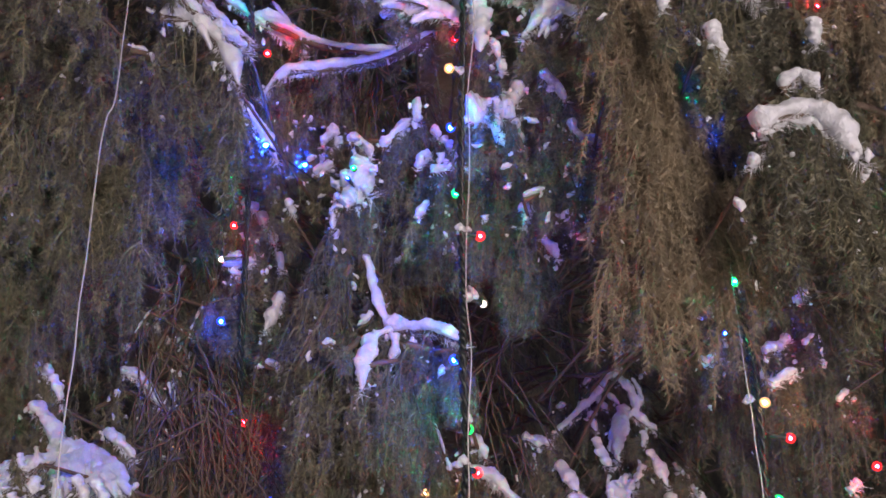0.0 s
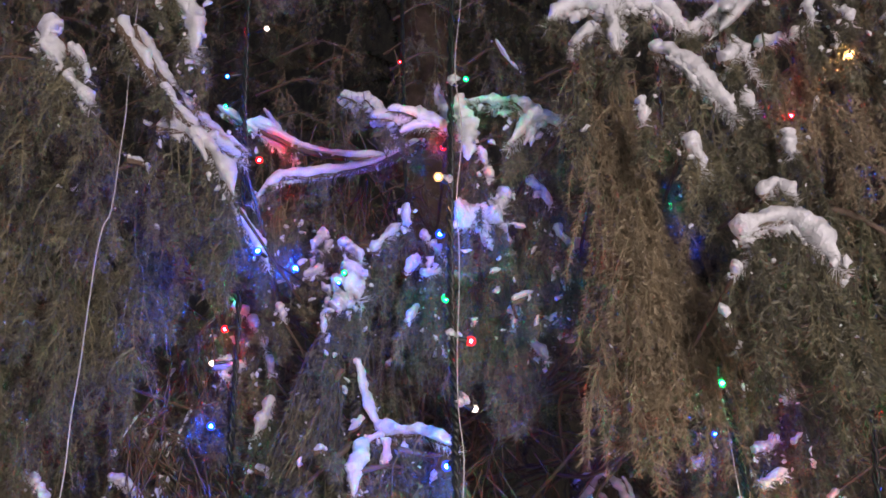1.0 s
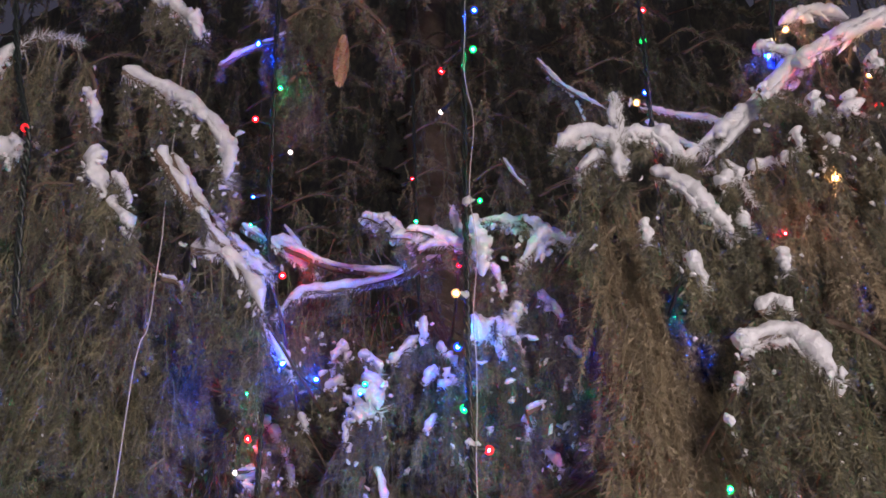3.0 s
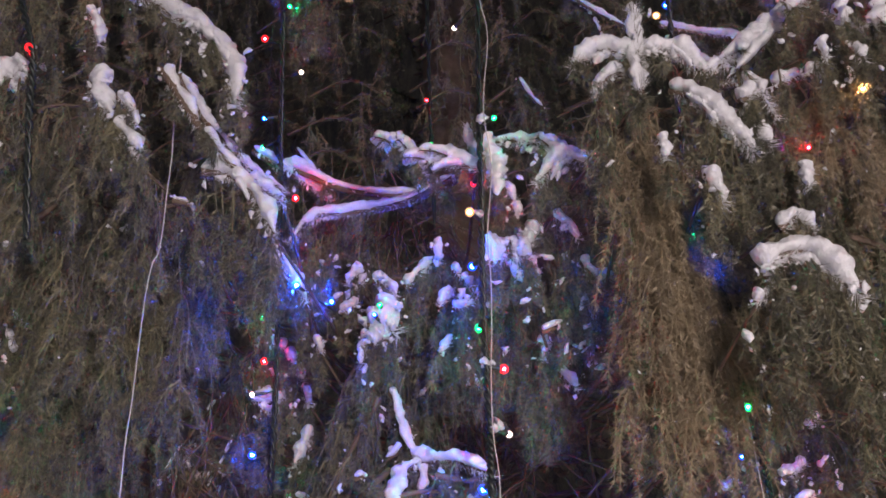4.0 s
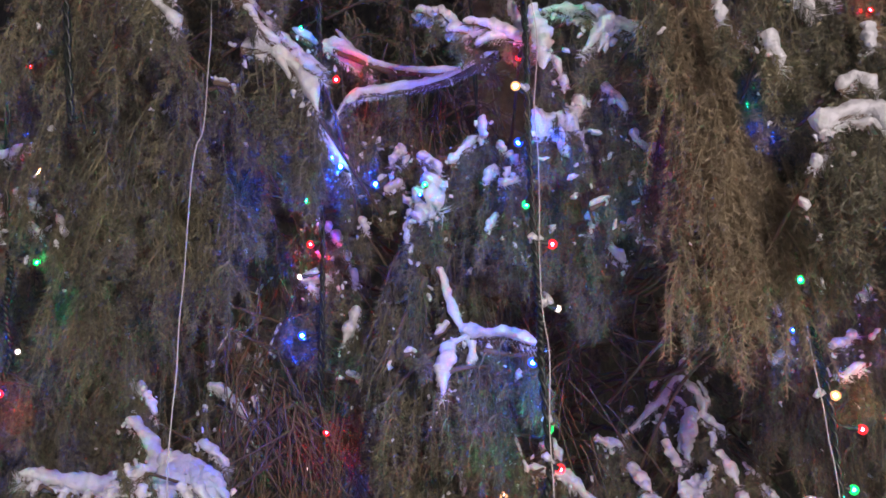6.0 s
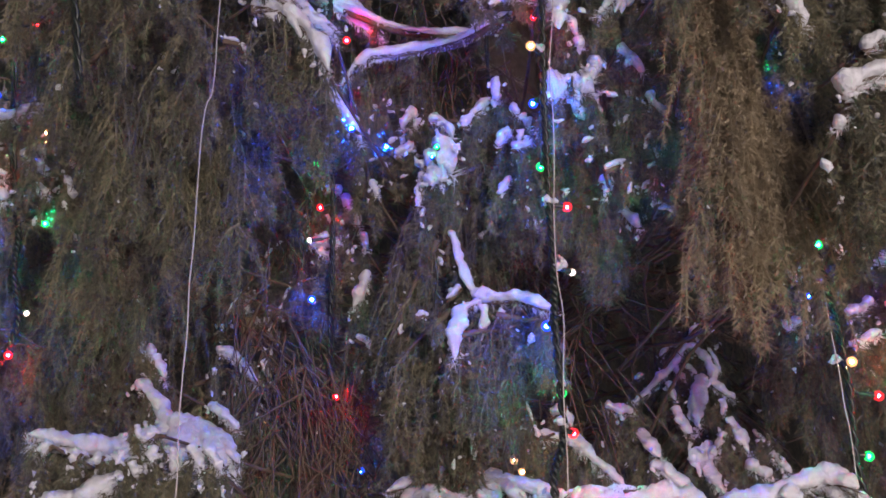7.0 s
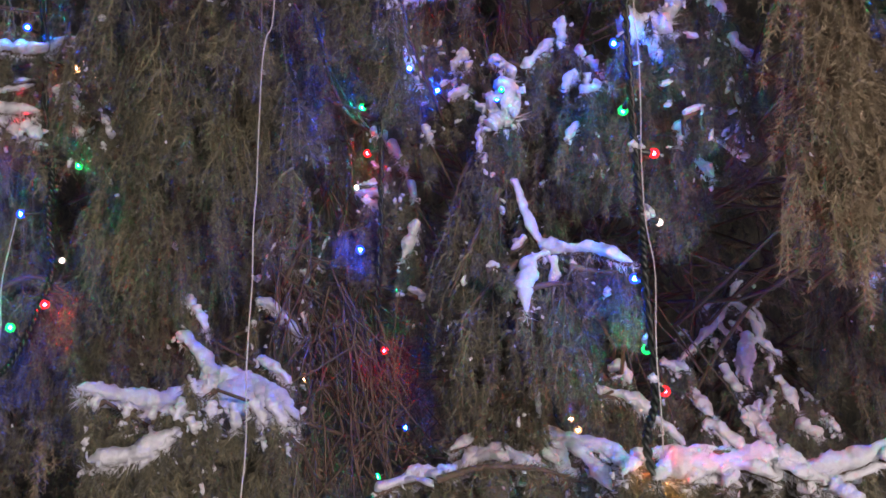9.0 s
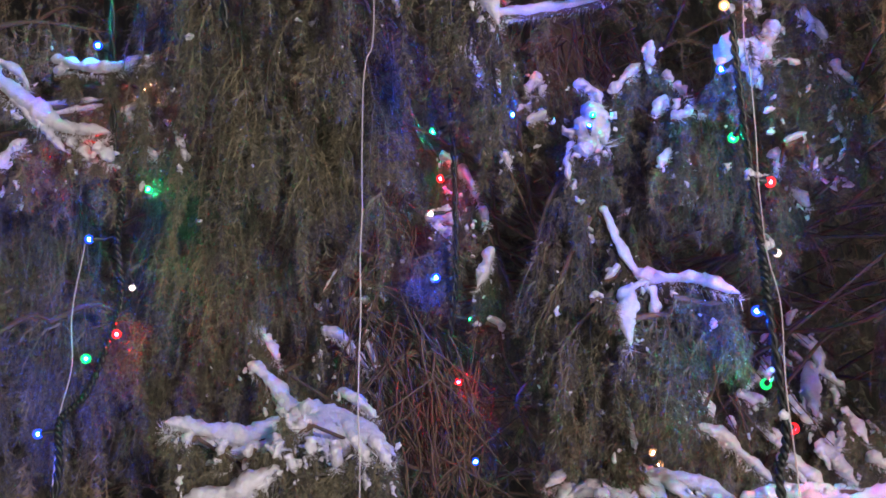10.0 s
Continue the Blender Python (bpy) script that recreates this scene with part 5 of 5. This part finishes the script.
string = light_string("dark cord with dim bulbs among the upper boughs", [(-0.856, 1.312, 3.168), (-0.796, 1.312, 2.887), (-0.735, 1.29, 2.703), (-0.747, 1.35, 2.598), (-0.732, 1.388, 2.39)])
bulb(string, (-0.742, 1.29, 2.719), 'red')

# deep bulbs inside the crown, and added ones that tint the snow
string = light_string("dark cord with dim bulbs close to the trunk, some added for tint", [(-0.043, 2.25, 3.721), (-0.045, 2.25, 3.273), (-0.044, 2.25, 3.073), (-0.037, 2.25, 1.978), (-0.012, 2.25, 1.809)])
bulb(string, (-0.315, 1.65, 2.41), 'blue')
# added blue bulb, for the blue wash on twigs and snow
bulb(string, (-0.27, 1.845, 2.461), 'blue')
# two small bulbs added close before the snow clot, for its cyan patch
bulb(string, (-0.152, 1.634, 2.355), 'green', dim=True)
bulb(string, (-0.161, 1.627, 2.332), 'blue', dim=True)
bulb(string, (-0.053, 2.235, 3.27), 'red', dim=True)
bulb(string, (-0.045, 2.235, 3.118), 'green', dim=True)
bulb(string, (-0.031, 1.95, 1.813), 'amber')
bulb(string, (-0.014, 1.987, 1.794), 'amber')
bulb(string, (-0.599, 2.25, 1.958), 'amber')
bulb(string, (-0.602, 2.287, 1.954), 'amber')

# pale wires
hanging_wire("thin pale wire hanging loosely in front of the spruce", [(-0.509, 1.388, 3.073), (-0.516, 1.425, 2.694), (-0.516, 1.425, 2.494), (-0.518, 1.425, 2.382), (-0.527, 1.425, 2.348), (-0.532, 1.425, 2.254), (-0.533, 1.425, 2.09), (-0.535, 1.425, 1.857), (-0.535, 1.425, 1.701), (-0.535, 1.425, 1.7), (-0.54, 1.425, 1.597), (-0.536, 1.425, 1.436)], radius=0.0011)
hanging_wire("thin pale wire hanging beside the string lights", [(0.083, 1.425, 3.38), (0.062, 1.425, 2.964), (0.071, 1.425, 2.829), (0.054, 1.41, 2.633), (0.062, 1.425, 2.52), (0.05, 1.425, 2.372), (0.05, 1.425, 2.292), (0.038, 1.425, 2.068), (0.042, 1.41, 1.96), (0.038, 1.41, 1.862), (0.035, 1.41, 1.796), (0.033, 1.41, 1.701)])
hanging_wire("thin pale wire beside the string lights", [(0.48, 1.545, 2.209), (0.472, 1.53, 2.067), (0.475, 1.53, 1.947), (0.475, 1.53, 1.842), (0.48, 1.53, 1.783), (0.475, 1.53, 1.683)])
hanging_wire("thin pale wire beside the looped cord", [(-1.038, 1.725, 2.173), (-1.04, 1.703, 2.037), (-1.032, 1.695, 1.95), (-1.038, 1.68, 1.856), (-1.035, 1.68, 1.742)], radius=0.0012)
cone((-0.19, 1.425, 3.058), 0.125, 4)
cone((0.961, 1.575, 3.292), 0.10, -5)

# leafless tangle inside
bare_twigs((-0.101, 1.95, 2.649), (0.12, 0.1, 0.08), 60, 0.2, 1.0)
bare_twigs((-0.067, 2.025, 2.395), (0.12, 0.1, 0.2), 50, 0.25, 1.0)
bare_twigs((-0.46, 1.93, 1.90), (0.08, 0.08, 0.13), 80, 0.30, 1.1)
bare_twigs((-0.40, 1.98, 1.78), (0.05, 0.06, 0.10), 36, 0.30, -1.1)
bare_twigs((-0.54, 2.1, 2.043), (0.09, 0.1, 0.12), 50, 0.25, 1.0)
bare_twigs((-0.504, 2.062, 2.378), (0.06, 0.1, 0.12), 30, 0.25, 1.0)
bare_twigs((-0.22, 2.175, 2.95), (0.08, 0.1, 0.06), 18, 0.22, 1.0)
bare_twigs((0.144, 2.025, 2.054), (0.1, 0.1, 0.15), 30, 0.25, 1.0)
bare_twigs((-0.528, 2.025, 2.085), (0.1, 0.1, 0.12), 50, 0.25, 1.0)

# ---------------------------------------------------------------- inner boughs, row behind row
inner = np.random.default_rng(77)
for row, (y, low, high, every) in enumerate(((2.15, 1.75, 2.6, 0.17), (2.5, 1.6, 4.4, 0.26), (2.85, 1.7, 4.8, 0.32), (3.6, 1.6, 5.2, 0.36), (4.0, 1.6, 5.4, 0.40))):
    for z in np.arange(low, high, 0.26):
        for x in np.arange(-1.3 - 0.22 * y, 1.3 + 0.25 * y, every):
            if (row == 0 and -0.55 < x < 0.5 and z > 2.5) or (row == 0 and -0.25 < x < 1.0) or (row == 1 and 0.1 < x < 0.8 and z < 2.1):
                continue
            cx, cz, cy = x + inner.uniform(-0.08, 0.08), z + inner.uniform(-0.1, 0.1) + 0.25, y + inner.uniform(-0.12, 0.12)
            w = inner.uniform(0.08, 0.16) * (1.5 if row > 2 else 1)
            branch([(cx - w, cy, cz - 0.04), (cx, cy - 0.03, cz), (cx + w, cy, cz - 0.05)], hang=0.4, n=15, width=0.09 if row < 3 else 0.16, side=1, dense=0.36 if row < 3 else 0.16, wide=0.0036 if row < 3 else 0.009, long=0.019 if row < 3 else 0.035, bits=0, limb=0.006, dry=bool(inner.random() < 0.3))


# unseen boughs added above the view, to shade the crown's inside
for y, z, every in ((1.75, 3.95, 0.2), (2.0, 4.25, 0.22), (2.3, 4.6, 0.25)):
    for x in np.arange(-1.5, 1.8, every):
        cx, cz, cy = x + inner.uniform(-0.06, 0.06), z + inner.uniform(-0.06, 0.1), y + inner.uniform(-0.1, 0.1)
        branch([(cx, cy + 0.5, cz + 0.25), (cx + 0.03, cy + 0.2, cz + 0.12), (cx, cy - 0.15, cz)], hang=0.3, n=30, width=0.16, side=2, dense=0.2, wide=0.008, long=0.03, snow=0.03, dry=bool(inner.random() < 0.5))


# ---------------------------------------------------------------- young spruce under the big one
young = tagged(new("young_spruce_tree"), "young spruce with snow on every level bough", "tree")
young.location = (0.4838, 2.565, 0)
def young_spruce(top, height, wide):
    x, y, z = top
    trunk(young, (x, y), z, 0.025)
    rng = np.random.default_rng(5)
    for i in range(60):
        u = (i + 0.5) / 60
        a = math.pi * (1.5 + 0.85 * math.sin(i * 2.4)) + rng.uniform(-0.2, 0.2)
        r = wide * (0.12 + 0.75 * u) * rng.uniform(0.8, 1.1)
        zz = z - 0.01 - height * 0.62 * u
        c, s = math.cos(a), math.sin(a)
        branch([(x, y, zz), (x + c * r * 0.45, y + s * r * 0.35, zz - 0.4 * r), (x + c * r, y + s * r * 0.8, zz - 1.05 * r)], hang=0.05 + 0.04 * u, n=12 + int(14 * u), width=0.03, bits=4, limb=0.006, host=young)
young_spruce((0.4838, 2.565, 2.275), 0.62, 0.54)
# its outer boughs, bent down under snow
for ridge, load in (
    ([(0.494, 2.509, 2.218), (0.467, 2.497, 2.196), (0.439, 2.453, 2.146)], 0.012),
    ([(0.446, 2.466, 2.161), (0.358, 2.379, 2.063), (0.264, 2.302, 1.978)], 0.017),
    ([(0.447, 2.461, 2.154), (0.478, 2.429, 2.109), (0.482, 2.382, 2.045)], 0.021),
    ([(0.467, 2.375, 2.044), (0.49, 2.364, 2.017), (0.522, 2.364, 1.994)], 0.019),
    ([(0.452, 2.379, 2.056), (0.426, 2.324, 2.002), (0.395, 2.239, 1.911)], 0.026),
    ([(0.387, 2.404, 2.09), (0.396, 2.379, 2.062), (0.406, 2.363, 2.045)], 0.012),
    ([(0.168, 2.06, 1.938), (0.201, 2.06, 1.926), (0.229, 2.06, 1.922)], 0.02),
    ([(0.264, 2.235, 1.907), (0.279, 2.197, 1.867), (0.295, 2.167, 1.837)], 0.022),
    ([(0.359, 2.29, 1.966), (0.367, 2.256, 1.929), (0.376, 2.222, 1.894)], 0.02),
    ([(0.481, 2.304, 1.94), (0.498, 2.288, 1.901), (0.512, 2.267, 1.853)], 0.022),
    ([(0.554, 2.329, 1.901), (0.562, 2.326, 1.885), (0.577, 2.331, 1.87)], 0.014),
    ([(0.387, 2.188, 1.859), (0.4, 2.183, 1.853), (0.418, 2.176, 1.839)], 0.026),
    ([(0.456, 2.257, 1.9), (0.437, 2.221, 1.872), (0.426, 2.198, 1.855)], 0.011),
    ([(0.361, 2.358, 2.039), (0.364, 2.337, 2.016), (0.367, 2.307, 1.984)], 0.012),
    ([(0.364, 2.429, 2.119), (0.383, 2.449, 2.141), (0.413, 2.461, 2.154)], 0.01),
    ([(0.492, 2.456, 2.141), (0.501, 2.432, 2.106), (0.503, 2.405, 2.066)], 0.009),
    ([(0.483, 2.34, 1.988), (0.483, 2.327, 1.97), (0.47, 2.301, 1.945)], 0.011),
    ([(0.288, 2.369, 2.051), (0.298, 2.375, 2.058), (0.308, 2.379, 2.063)], 0.012),
    ([(0.42, 2.404, 2.089), (0.428, 2.391, 2.075), (0.44, 2.377, 2.058)], 0.012),
    ([(0.206, 2.241, 1.914), (0.207, 2.231, 1.903), (0.206, 2.214, 1.885)], 0.011),
    ([(0.375, 2.186, 1.856), (0.39, 2.148, 1.806), (0.416, 2.132, 1.755)], 0.026),
    ([(0.576, 2.323, 1.858), (0.597, 2.331, 1.836), (0.618, 2.321, 1.81)], 0.02),
    ([(0.501, 2.248, 1.836), (0.517, 2.252, 1.813), (0.561, 2.284, 1.802)], 0.022),
    ([(0.267, 2.156, 1.823), (0.307, 2.147, 1.804), (0.346, 2.123, 1.756)], 0.024),
    ([(0.545, 2.33, 1.913), (0.557, 2.325, 1.889), (0.571, 2.328, 1.874)], 0.014),
):
    branch(ridge, hang=0.07, n=16, width=0.035, snow=0.8 * load, bits=4, limb=0.005, host=young, fringe=True)


# ---------------------------------------------------------------- lamp post added behind the viewer, unseen, to go with the front light
def added_lamp_post(at):
    thing = tagged(new("added_lamp"), "dark unseen lamp post added at the front light", "park lamp")
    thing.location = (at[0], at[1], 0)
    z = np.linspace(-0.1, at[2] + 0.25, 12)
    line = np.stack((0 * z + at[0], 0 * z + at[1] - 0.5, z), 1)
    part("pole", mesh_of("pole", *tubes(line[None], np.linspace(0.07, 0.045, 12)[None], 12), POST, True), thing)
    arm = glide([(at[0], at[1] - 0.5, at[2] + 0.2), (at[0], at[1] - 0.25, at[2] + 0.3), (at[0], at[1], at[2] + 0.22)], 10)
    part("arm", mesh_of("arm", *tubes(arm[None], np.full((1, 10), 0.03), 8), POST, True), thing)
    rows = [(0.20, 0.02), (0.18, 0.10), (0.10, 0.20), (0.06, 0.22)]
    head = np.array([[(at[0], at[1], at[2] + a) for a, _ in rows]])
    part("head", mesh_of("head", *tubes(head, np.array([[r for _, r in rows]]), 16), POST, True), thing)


added_lamp_post(LAMP)
